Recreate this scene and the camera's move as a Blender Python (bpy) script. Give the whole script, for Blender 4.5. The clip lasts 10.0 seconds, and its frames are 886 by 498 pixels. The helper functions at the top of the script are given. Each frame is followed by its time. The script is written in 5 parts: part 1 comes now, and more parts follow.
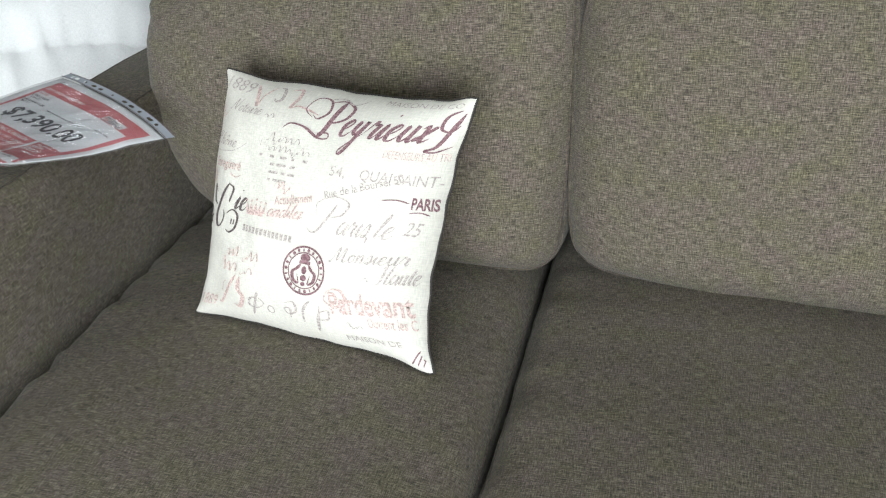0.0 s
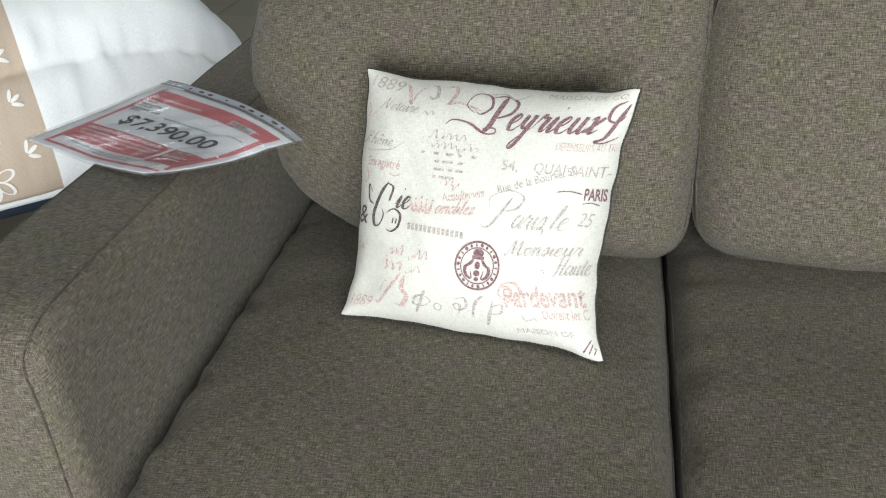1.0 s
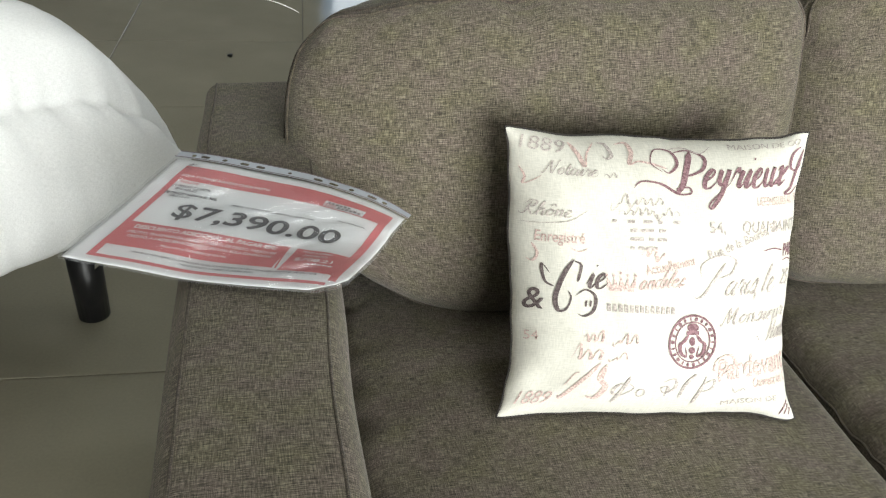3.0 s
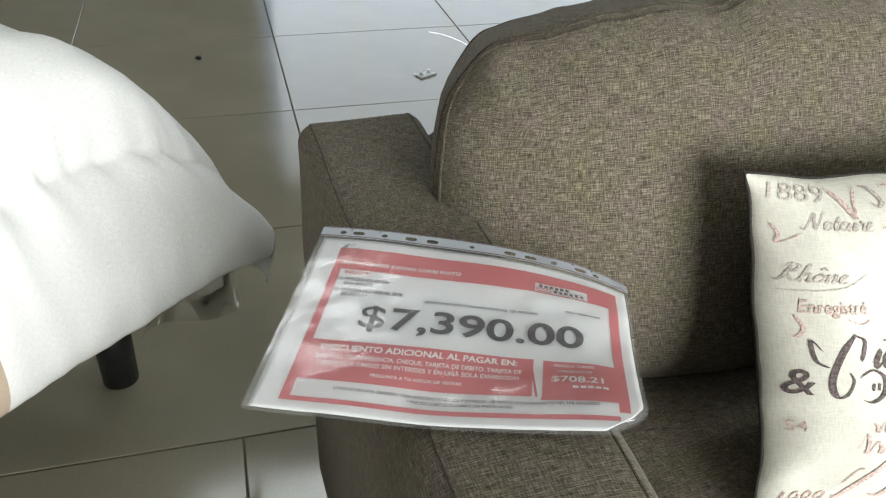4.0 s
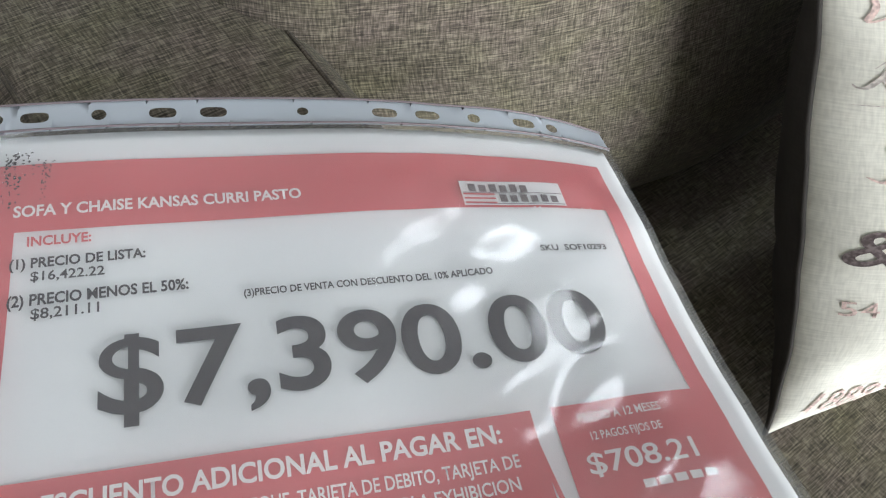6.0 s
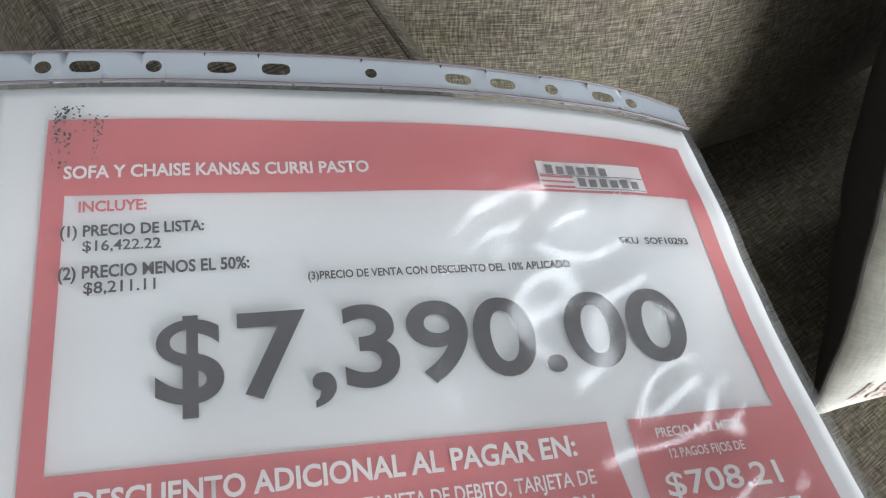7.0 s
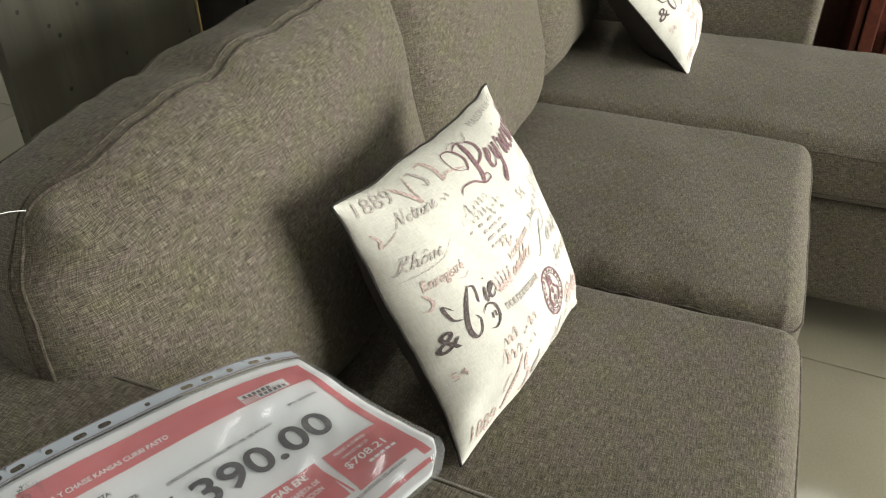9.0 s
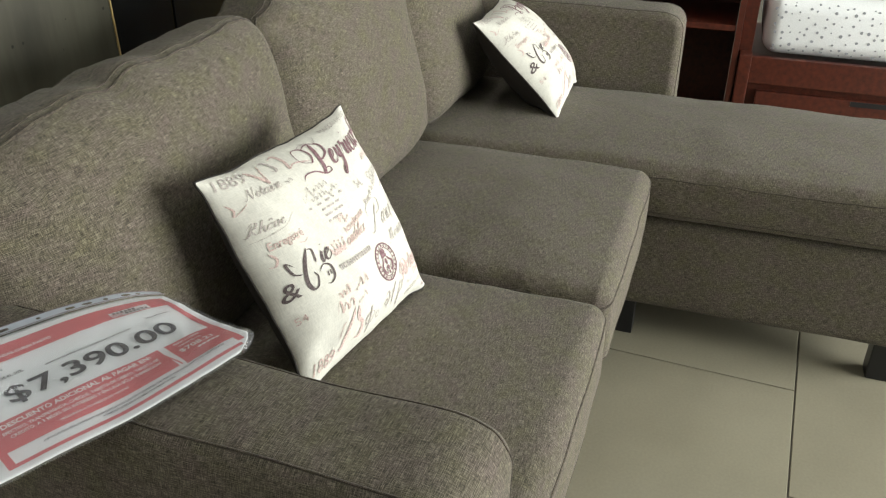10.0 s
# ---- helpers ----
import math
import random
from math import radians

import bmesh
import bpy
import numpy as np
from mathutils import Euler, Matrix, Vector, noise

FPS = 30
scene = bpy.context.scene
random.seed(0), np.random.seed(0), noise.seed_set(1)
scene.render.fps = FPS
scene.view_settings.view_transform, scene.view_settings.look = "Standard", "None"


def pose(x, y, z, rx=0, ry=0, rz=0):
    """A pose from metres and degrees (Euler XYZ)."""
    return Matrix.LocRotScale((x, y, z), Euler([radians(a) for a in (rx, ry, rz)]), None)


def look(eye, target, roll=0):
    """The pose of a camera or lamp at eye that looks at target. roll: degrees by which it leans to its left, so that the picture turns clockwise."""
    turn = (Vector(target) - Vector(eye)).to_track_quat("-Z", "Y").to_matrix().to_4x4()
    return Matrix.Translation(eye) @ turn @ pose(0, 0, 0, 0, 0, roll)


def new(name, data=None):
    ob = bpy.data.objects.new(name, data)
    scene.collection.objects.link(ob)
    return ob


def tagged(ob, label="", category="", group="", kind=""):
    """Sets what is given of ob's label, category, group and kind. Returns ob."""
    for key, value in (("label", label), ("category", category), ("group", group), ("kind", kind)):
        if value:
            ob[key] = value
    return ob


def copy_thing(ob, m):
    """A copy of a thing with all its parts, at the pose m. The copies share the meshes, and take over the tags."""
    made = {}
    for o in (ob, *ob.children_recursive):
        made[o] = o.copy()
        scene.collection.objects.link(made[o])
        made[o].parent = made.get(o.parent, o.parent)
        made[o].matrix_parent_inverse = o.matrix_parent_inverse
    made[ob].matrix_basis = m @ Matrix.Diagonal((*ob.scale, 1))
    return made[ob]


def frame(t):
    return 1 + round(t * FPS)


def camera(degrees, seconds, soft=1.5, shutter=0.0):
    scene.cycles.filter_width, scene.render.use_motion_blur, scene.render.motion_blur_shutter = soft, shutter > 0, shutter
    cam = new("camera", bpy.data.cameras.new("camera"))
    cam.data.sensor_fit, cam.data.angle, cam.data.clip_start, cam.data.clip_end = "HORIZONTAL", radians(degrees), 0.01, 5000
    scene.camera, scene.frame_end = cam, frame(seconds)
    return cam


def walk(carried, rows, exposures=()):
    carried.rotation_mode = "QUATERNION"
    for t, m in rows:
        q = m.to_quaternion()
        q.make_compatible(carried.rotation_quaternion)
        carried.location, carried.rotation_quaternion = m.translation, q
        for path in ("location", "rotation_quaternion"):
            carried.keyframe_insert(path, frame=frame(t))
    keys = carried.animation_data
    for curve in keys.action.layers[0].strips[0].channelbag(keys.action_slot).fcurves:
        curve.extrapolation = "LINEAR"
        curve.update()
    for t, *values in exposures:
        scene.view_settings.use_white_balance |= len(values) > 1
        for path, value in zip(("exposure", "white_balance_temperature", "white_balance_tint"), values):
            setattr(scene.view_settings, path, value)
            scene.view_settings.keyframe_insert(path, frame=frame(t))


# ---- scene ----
cam = camera(55.0, 10.0, 1.2)
PATH = [
    (0, (1.133, -0.463, 1.179), (0.639, 1.161, 0.12), -2.7),
    (0.5, (0.977, -0.518, 1.185), (0.56, 1.125, 0.124), -3.4),
    (1, (0.861, -0.54, 1.183), (0.514, 1.122, 0.127), -2.7),
    (1.5, (0.687, -0.45, 1.17), (0.366, 1.231, 0.134), -2.2),
    (2, (0.532, -0.391, 1.174), (0.3, 1.306, 0.142), -1.4),
    (2.2, (0.498, -0.375, 1.167), (0.395, 1.333, 0.131), 0.3),
    (3.3, (0.21, -0.317, 1.178), (0.683, 1.317, 0.127), 3.5),
    (3.5, (0.162, -0.243, 1.159), (0.652, 1.386, 0.109), 3.4),
    (4, (0.074, -0.066, 1.156), (0.615, 1.516, 0.059), 2.0),
    (4.5, (0.026, 0.066, 1.135), (0.912, 1.455, 0.002), 4.6),
    (5, (0.026, 0.171, 1.086), (1.09, 1.321, -0.158), 6.3),
    (5.2, (0.06, 0.203, 1.049), (1.11, 1.309, -0.245), 7.3),
    (6.3, (0.19, 0.358, 0.988), (0.98, 1.073, -0.705), 14.1),
    (6.5, (0.19, 0.365, 0.984), (0.962, 1.052, -0.728), 15.3),
    (7, (0.179, 0.373, 0.986), (0.945, 1.045, -0.736), 17.6),
    (7.5, (0.173, 0.372, 0.992), (0.935, 1.045, -0.73), 18.5),
    (8, (0.147, 0.327, 1.071), (1.058, 1.107, -0.53), 10.1),
    (8.5, (0.032, 0.224, 1.178), (1.36, 0.989, -0.107), 2.6),
    (9, (-0.09, 0.133, 1.24), (1.46, 0.724, 0.123), 0.3),
    (9.5, (-0.197, -0.003, 1.263), (1.446, 0.559, 0.27), -0.5),
    (10, (-0.304, -0.138, 1.255), (1.36, 0.428, 0.302), 0.6),
]
LIGHT = [(0, -0.03, 5950, 7), (1, -0.10, 6000, 7), (2, 0.15, 6250, 5), (3.5, 0.25, 6400, 6), (5, 0.38, 6300, 6), (6.5, 0.40, 6000, 9), (7.5, 0.38, 6100, 9), (8.5, 0.24, 6750, 6), (10, 0.12, 6450, 5)]
walk(cam, [(t, look(eye, target, roll)) for t, eye, target, roll in PATH], LIGHT)

# ---- light and room ----
world = bpy.data.worlds.new("sky")
world.use_nodes = True
scene.world = world
sky = world.node_tree.nodes.new("ShaderNodeTexSky")
sky.sky_type, sky.sun_disc = "NISHITA", False
sky.sun_elevation, sky.sun_rotation = radians(66), radians(194)
world.node_tree.nodes["Background"].inputs["Strength"].default_value = 0.12
world.node_tree.links.new(sky.outputs["Color"], world.node_tree.nodes["Background"].inputs["Color"])

sun = new("sun", bpy.data.lights.new("sun", "SUN"))
sun.data.energy, sun.data.angle, sun.data.color = 1.2, radians(10), (1.0, 0.96, 0.90)
sun.matrix_world = look((-3, -9, 14), (-1.5, -3.0, 0))


def window_light(name, eye, target, width, height, watts, color):
    lamp = new(name, bpy.data.lights.new(name, "AREA"))
    lamp.data.shape, lamp.data.size, lamp.data.size_y = "RECTANGLE", width, height
    lamp.data.energy, lamp.data.color = watts, color
    lamp.matrix_world = look(eye, target)
    return lamp


window_light("window_daylight", (1.60, -3.85, 1.25), (1.45, 0, 0.9), 2.6, 2.1, 320, (1.0, 0.985, 0.95))
window_light("window_daylight", (2.5, 6.85, 1.5), (2.5, 0, 1.3), 3.2, 2.2, 36, (0.93, 0.97, 1.0))
# first two placed from reflections; the other four are added, unseen, for overhead fill
CEILING_LIGHTS = [(2.05, 1.10), (4.5, -0.8), (-1.9, 1.3), (0.4, 3.6), (-2.4, 4.2), (3.4, 3.8)]
for light_x, light_y in CEILING_LIGHTS:
    window_light("ceiling_lamp", (light_x, light_y, 3.035), (light_x, light_y, 0), 1.16, 0.26, 4.5, (0.96, 0.985, 1.0))


# ---- materials ----
def material(name, color=(0.5, 0.5, 0.5), rough=0.6, metal=0.0):
    m = bpy.data.materials.new(name)
    m.use_nodes = True
    b = m.node_tree.nodes["Principled BSDF"]
    b.inputs["Base Color"].default_value = (*color, 1)
    b.inputs["Roughness"].default_value = rough
    b.inputs["Metallic"].default_value = metal
    return m


def node(m, kind, **values):
    n = m.node_tree.nodes.new(kind)
    for key, value in values.items():
        n.inputs[key].default_value = value
    return n


def wire(m, a, b):
    m.node_tree.links.new(a, b)


def principled(m):
    return m.node_tree.nodes["Principled BSDF"]


def ramp(m, source, stops):
    r = m.node_tree.nodes.new("ShaderNodeValToRGB")
    e = r.color_ramp.elements
    while len(e) < len(stops):
        e.new(0.5)
    for item, (at, color) in zip(e, stops):
        item.position, item.color = at, (*color, 1)
    wire(m, source, r.inputs[0])
    return r.outputs["Color"]


def mapped(m, source, scale):
    n = node(m, "ShaderNodeMapping", Scale=scale)
    wire(m, source, n.inputs["Vector"])
    return n.outputs["Vector"]


def noise_of(m, vector, scale, detail=2.0, rough=0.5):
    n = node(m, "ShaderNodeTexNoise", Scale=scale, Detail=detail, Roughness=rough)
    wire(m, vector, n.inputs["Vector"])
    return n.outputs["Fac"]


def math_of(m, how, a, b):
    n = m.node_tree.nodes.new("ShaderNodeMath")
    n.operation = how
    for slot, value in zip(n.inputs, (a, b)):
        if isinstance(value, (int, float)):
            slot.default_value = value
        else:
            wire(m, value, slot)
    return n.outputs[0]


def relief(m, height, strength, distance):
    n = node(m, "ShaderNodeBump", Strength=strength, Distance=distance)
    wire(m, height, n.inputs["Height"])
    wire(m, n.outputs["Normal"], principled(m).inputs["Normal"])


def coords(m, which):
    return m.node_tree.nodes.new("ShaderNodeTexCoord").outputs[which]


def linen(name, dark, mid, light):
    """A slubby plain weave: long thin threads both ways over fine grain, with faint warm and cool patches. UVs are in metres."""
    m = material(name, mid, 0.92)
    uv = coords(m, "UV")
    weft = noise_of(m, mapped(m, uv, (66, 1050, 1)), 1.0, 1.0, 0.5)
    warp = noise_of(m, mapped(m, uv, (1000, 86, 1)), 1.0, 1.0, 0.5)
    fine_a = noise_of(m, mapped(m, uv, (260, 1500, 1)), 1.0, 0.0, 0.5)
    fine_b = noise_of(m, mapped(m, uv, (1500, 260, 1)), 1.0, 0.0, 0.5)
    f = math_of(m, "ADD", math_of(m, "MULTIPLY", weft, 0.40), math_of(m, "MULTIPLY", warp, 0.32))
    f = math_of(m, "ADD", f, math_of(m, "MULTIPLY", fine_a, 0.16))
    f = math_of(m, "ADD", f, math_of(m, "MULTIPLY", fine_b, 0.12))
    threads = ramp(m, f, [(0.38, dark), (0.50, mid), (0.638, light)])
    patch = noise_of(m, mapped(m, uv, (21, 26, 1)), 1.0, 3.0, 0.55)
    tint = ramp(m, patch, [(0.32, (1.02, 0.95, 1.05)), (0.5, (0.99, 0.985, 0.98)), (0.68, (0.97, 1.0, 0.86))])
    mix = m.node_tree.nodes.new("ShaderNodeMix")
    mix.data_type, mix.blend_type = "RGBA", "MULTIPLY"
    mix.inputs["Factor"].default_value = 1.0
    wire(m, threads, mix.inputs["A"])
    wire(m, tint, mix.inputs["B"])
    wire(m, mix.outputs["Result"], principled(m).inputs["Base Color"])
    principled(m).inputs["Sheen Weight"].default_value = 0.08
    principled(m).inputs["Sheen Roughness"].default_value = 0.6
    principled(m).inputs["Specular IOR Level"].default_value = 0.2
    relief(m, f, 0.35, 0.0012)
    return m


sofa_linen = linen("sofa_linen", (0.034, 0.029, 0.021), (0.101, 0.088, 0.066), (0.232, 0.203, 0.155))
# the sofa linen again, darker: shade of the seam grooves put into its colour
seam_shade_linen = linen("seam_shade_linen", (0.024, 0.020, 0.016), (0.066, 0.055, 0.043), (0.17, 0.145, 0.11))


def cotton(name, color, weave=900.0, depth=0.0004):
    m = material(name, color, 0.85)
    uv = coords(m, "UV")
    a = noise_of(m, mapped(m, uv, (weave * 0.12, weave, 1)), 1.0, 1.5)
    b = noise_of(m, mapped(m, uv, (weave, weave * 0.12, 1)), 1.0, 1.5)
    f = math_of(m, "ADD", math_of(m, "MULTIPLY", a, 0.5), math_of(m, "MULTIPLY", b, 0.5))
    low, high = tuple(c * 0.86 for c in color), tuple(min(1, c * 1.08) for c in color)
    wire(m, ramp(m, f, [(0.35, low), (0.65, high)]), principled(m).inputs["Base Color"])
    principled(m).inputs["Specular IOR Level"].default_value = 0.2
    relief(m, f, 0.4, depth)
    return m


pillow_white = cotton("pillow_white", (0.67, 0.655, 0.59))
pillow_grey = cotton("pillow_grey", (0.050, 0.045, 0.042))
bed_white = cotton("bed_white", (0.82, 0.83, 0.83), 1500.0, 0.0002)
bed_beige = cotton("bed_beige", (0.52, 0.42, 0.33), 1500.0, 0.0002)
flower_white = cotton("flower_white", (0.82, 0.80, 0.76), 1500.0, 0.0002)


def ink(name, color):
    """Thread-like print: the colour breaks up where the weave shows through."""
    m = material(name, color, 0.9)
    n = noise_of(m, mapped(m, coords(m, "Object"), (420, 420, 420)), 1.0, 1.0)
    wire(m, ramp(m, n, [(0.38, color), (0.68, tuple(min(1, c * 1.7 + 0.05) for c in color))]), principled(m).inputs["Base Color"])
    return m


ink_plum = ink("ink_plum", (0.150, 0.078, 0.090))
ink_dark = ink("ink_dark", (0.075, 0.055, 0.055))
ink_grey = ink("ink_grey", (0.33, 0.295, 0.275))
ink_rose = ink("ink_rose", (0.42, 0.315, 0.290))

paper_white = material("paper_white", (0.80, 0.81, 0.82), 0.55)
paper_red = material("paper_red", (0.62, 0.150, 0.165), 0.55)
toner = material("toner", (0.045, 0.036, 0.045), 0.5)
toner_white = material("toner_white", (0.86, 0.85, 0.85), 0.5)
toner_red = material("toner_red", (0.60, 0.13, 0.14), 0.5)
logo_grey = material("logo_grey", (0.16, 0.13, 0.14), 0.5)
strip_grey = material("strip_grey", (0.42, 0.46, 0.52), 0.35)

film_plastic = bpy.data.materials.new("film_plastic")
film_plastic.use_nodes = True
film_nodes = film_plastic.node_tree
film_nodes.nodes.remove(film_nodes.nodes["Principled BSDF"])
film_clear = film_nodes.nodes.new("ShaderNodeBsdfTransparent")
film_clear.inputs["Color"].default_value = (0.965, 0.97, 0.975, 1)
film_gloss = film_nodes.nodes.new("ShaderNodeBsdfGlossy")
film_gloss.inputs["Roughness"].default_value = 0.14
film_mix = film_nodes.nodes.new("ShaderNodeMixShader")
film_weight = film_nodes.nodes.new("ShaderNodeFresnel")
film_weight.inputs["IOR"].default_value = 1.62
film_bump = film_nodes.nodes.new("ShaderNodeBump")
film_bump.inputs["Strength"].default_value, film_bump.inputs["Distance"].default_value = 0.3, 0.008
film_noise = film_nodes.nodes.new("ShaderNodeTexNoise")
film_noise.inputs["Scale"].default_value, film_noise.inputs["Detail"].default_value = 15.0, 2.0
film_links = film_nodes.links
film_links.new(film_nodes.nodes.new("ShaderNodeTexCoord").outputs["Object"], film_noise.inputs["Vector"])
film_fold = film_nodes.nodes.new("ShaderNodeTexVoronoi")
film_fold.inputs["Scale"].default_value = 19.0
film_links.new(film_noise.inputs["Vector"].links[0].from_socket, film_fold.inputs["Vector"])
film_height = film_nodes.nodes.new("ShaderNodeMath")
film_height.operation = "MULTIPLY_ADD"
film_height.inputs[1].default_value = 0.15
film_links.new(film_fold.outputs["Distance"], film_height.inputs[0])
film_links.new(film_noise.outputs["Fac"], film_height.inputs[2])
film_links.new(film_height.outputs[0], film_bump.inputs["Height"])
film_links.new(film_bump.outputs["Normal"], film_gloss.inputs["Normal"])
film_links.new(film_bump.outputs["Normal"], film_weight.inputs["Normal"])
film_links.new(film_weight.outputs["Fac"], film_mix.inputs["Fac"])
# milky plastic, with extra white put in for glare over the sleeve
film_haze_glare = film_nodes.nodes.new("ShaderNodeBsdfDiffuse")
film_haze_glare.inputs["Color"].default_value = (0.85, 0.87, 0.9, 1)
film_body = film_nodes.nodes.new("ShaderNodeMixShader")
film_body.inputs["Fac"].default_value = 0.09
film_links.new(film_clear.outputs["BSDF"], film_body.inputs[1])
film_links.new(film_haze_glare.outputs["BSDF"], film_body.inputs[2])
film_links.new(film_body.outputs["Shader"], film_mix.inputs[1])
film_links.new(film_gloss.outputs["BSDF"], film_mix.inputs[2])
film_links.new(film_mix.outputs["Shader"], film_nodes.nodes["Material Output"].inputs["Surface"])

tile_stone = material("tile_stone", (0.40, 0.375, 0.325), 0.10)
t_pos = coords(tile_stone, "Object")
t_cloud = noise_of(tile_stone, mapped(tile_stone, t_pos, (3, 3, 3)), 1.0, 4.0)
t_speck = noise_of(tile_stone, mapped(tile_stone, t_pos, (160, 160, 160)), 1.0, 2.0)
t_info = tile_stone.node_tree.nodes.new("ShaderNodeObjectInfo")
t_mix = math_of(tile_stone, "ADD", math_of(tile_stone, "MULTIPLY", t_cloud, 0.6), math_of(tile_stone, "MULTIPLY", t_speck, 0.25))
t_mix = math_of(tile_stone, "ADD", t_mix, math_of(tile_stone, "MULTIPLY", t_info.outputs["Random"], 0.12))
wire(tile_stone, ramp(tile_stone, t_mix, [(0.25, (0.225, 0.205, 0.150)), (0.75, (0.315, 0.292, 0.220))]), principled(tile_stone).inputs["Base Color"])
t_rough = ramp(tile_stone, t_cloud, [(0.3, (0.07, 0.07, 0.07)), (0.7, (0.17, 0.17, 0.17))])
wire(tile_stone, t_rough, principled(tile_stone).inputs["Roughness"])
grout = material("grout", (0.13, 0.115, 0.095), 0.9)

# walls darker than pale plaster, so that less light bounces into the room
plaster = material("plaster", (0.72, 0.70, 0.66), 0.85)
w_n = noise_of(plaster, mapped(plaster, coords(plaster, "Object"), (2, 2, 2)), 1.0, 5.0)
wire(plaster, ramp(plaster, w_n, [(0.3, (0.24, 0.235, 0.22)), (0.7, (0.30, 0.29, 0.275))]), principled(plaster).inputs["Base Color"])

white_ceiling = material("white_ceiling", (0.6, 0.6, 0.58), 0.9)
r_n = noise_of(white_ceiling, mapped(white_ceiling, coords(white_ceiling, "Object"), (3, 3, 3)), 1.0, 4.0)
wire(white_ceiling, ramp(white_ceiling, r_n, [(0.3, (0.52, 0.52, 0.50)), (0.7, (0.60, 0.60, 0.58))]), principled(white_ceiling).inputs["Base Color"])
lamp_glow = material("lamp_glow", (0.9, 0.9, 0.9), 0.5)
principled(lamp_glow).inputs["Emission Color"].default_value = (0.96, 0.985, 1.0, 1)
principled(lamp_glow).inputs["Emission Strength"].default_value = 4.0
black_plastic = material("black_plastic", (0.012, 0.012, 0.013), 0.4)
black_gloss = material("black_gloss", (0.010, 0.011, 0.012), 0.25)
blue_cloth = cotton("blue_cloth", (0.020, 0.027, 0.042), 700.0)
dot_grey = material("dot_grey", (0.30, 0.31, 0.33), 0.8)
steel = material("steel", (0.55, 0.56, 0.58), 0.35, 1.0)
raw_edge = material("raw_edge", (0.56, 0.42, 0.16), 0.8)
thread_white = material("thread_white", (0.8, 0.8, 0.78), 0.7)
plastic_white = material("plastic_white", (0.75, 0.76, 0.77), 0.35)
yellow_paint = material("yellow_paint", (0.55, 0.36, 0.05), 0.5)

concrete = material("concrete", (0.15, 0.14, 0.105), 0.55)
c_pos = coords(concrete, "Object")
c_streak = noise_of(concrete, mapped(concrete, c_pos, (9, 9, 1.6)), 1.0, 5.0, 0.6)
c_cloud = noise_of(concrete, mapped(concrete, c_pos, (3, 3, 3)), 1.0, 3.0)
c_pit = node(concrete, "ShaderNodeTexVoronoi", Scale=26.0)
wire(concrete, c_pos, c_pit.inputs["Vector"])
c_f = math_of(concrete, "ADD", math_of(concrete, "MULTIPLY", c_streak, 0.6), math_of(concrete, "MULTIPLY", c_cloud, 0.4))
c_p = math_of(concrete, "MULTIPLY", math_of(concrete, "LESS_THAN", c_pit.outputs["Distance"], 0.09), 0.3)
wire(concrete, ramp(concrete, math_of(concrete, "SUBTRACT", c_f, c_p), [(0.28, (0.018, 0.016, 0.011)), (0.44, (0.055, 0.051, 0.036)), (0.58, (0.10, 0.094, 0.068)), (0.68, (0.18, 0.168, 0.13))]), principled(concrete).inputs["Base Color"])


def red_wood(name, base, deep):
    m = material(name, base, 0.42)
    g = noise_of(m, mapped(m, coords(m, "Object"), (6, 60, 60)), 1.0, 4.0, 0.6)
    wire(m, ramp(m, g, [(0.3, deep), (0.7, base)]), principled(m).inputs["Base Color"])
    return m


cherry_wood = red_wood("cherry_wood", (0.095, 0.020, 0.009), (0.045, 0.010, 0.005))


# ---- building blocks ----
def thing(name, label, category, at=(0, 0, 0), group="", kind=""):
    ob = new(name)
    ob.empty_display_size = 0.1
    ob.location = at
    return tagged(ob, label, category, group, kind)


def mesh_of(name, verts, faces, mat, uvs=None, smooth=True):
    me = bpy.data.meshes.new(name)
    me.from_pydata([tuple(v) for v in verts], [], faces)
    if uvs is not None:
        layer = me.uv_layers.new(name="UVMap")
        flat = [c for f, corner in zip(faces, uvs) for uv in corner for c in uv]
        layer.data.foreach_set("uv", flat)
    if smooth:
        me.polygons.foreach_set("use_smooth", [True] * len(me.polygons))
    me.materials.append(mat)
    me.update()
    return me


def child(name, me, parent, label=""):
    ob = new(name, me)
    ob.parent = parent
    return tagged(ob, label)


def part(name, bm, mat, parent, label="", smooth=False):
    me = bpy.data.meshes.new(name)
    bmesh.ops.recalc_face_normals(bm, faces=bm.faces)
    bm.to_mesh(me)
    bm.free()
    if smooth:
        me.polygons.foreach_set("use_smooth", [True] * len(me.polygons))
    me.materials.append(mat)
    return child(name, me, parent, label)


def box(lo, hi, bevel=0.0, segments=2):
    bm = bmesh.new()
    bmesh.ops.create_cube(bm, size=1)
    for v in bm.verts:
        v.co = Vector([l + (h - l) * (c + 0.5) for l, h, c in zip(lo, hi, v.co)])
    if bevel:
        bmesh.ops.bevel(bm, geom=bm.edges[:], offset=bevel, segments=segments, profile=0.7, affect="EDGES")
    return bm


def taper(radius_low, radius_high, z_low, z_high, at, sides=20):
    bm = bmesh.new()
    bmesh.ops.create_cone(bm, cap_ends=True, segments=sides, radius1=radius_low, radius2=radius_high, depth=z_high - z_low)
    bmesh.ops.translate(bm, verts=bm.verts, vec=(at[0], at[1], (z_low + z_high) / 2))
    return bm


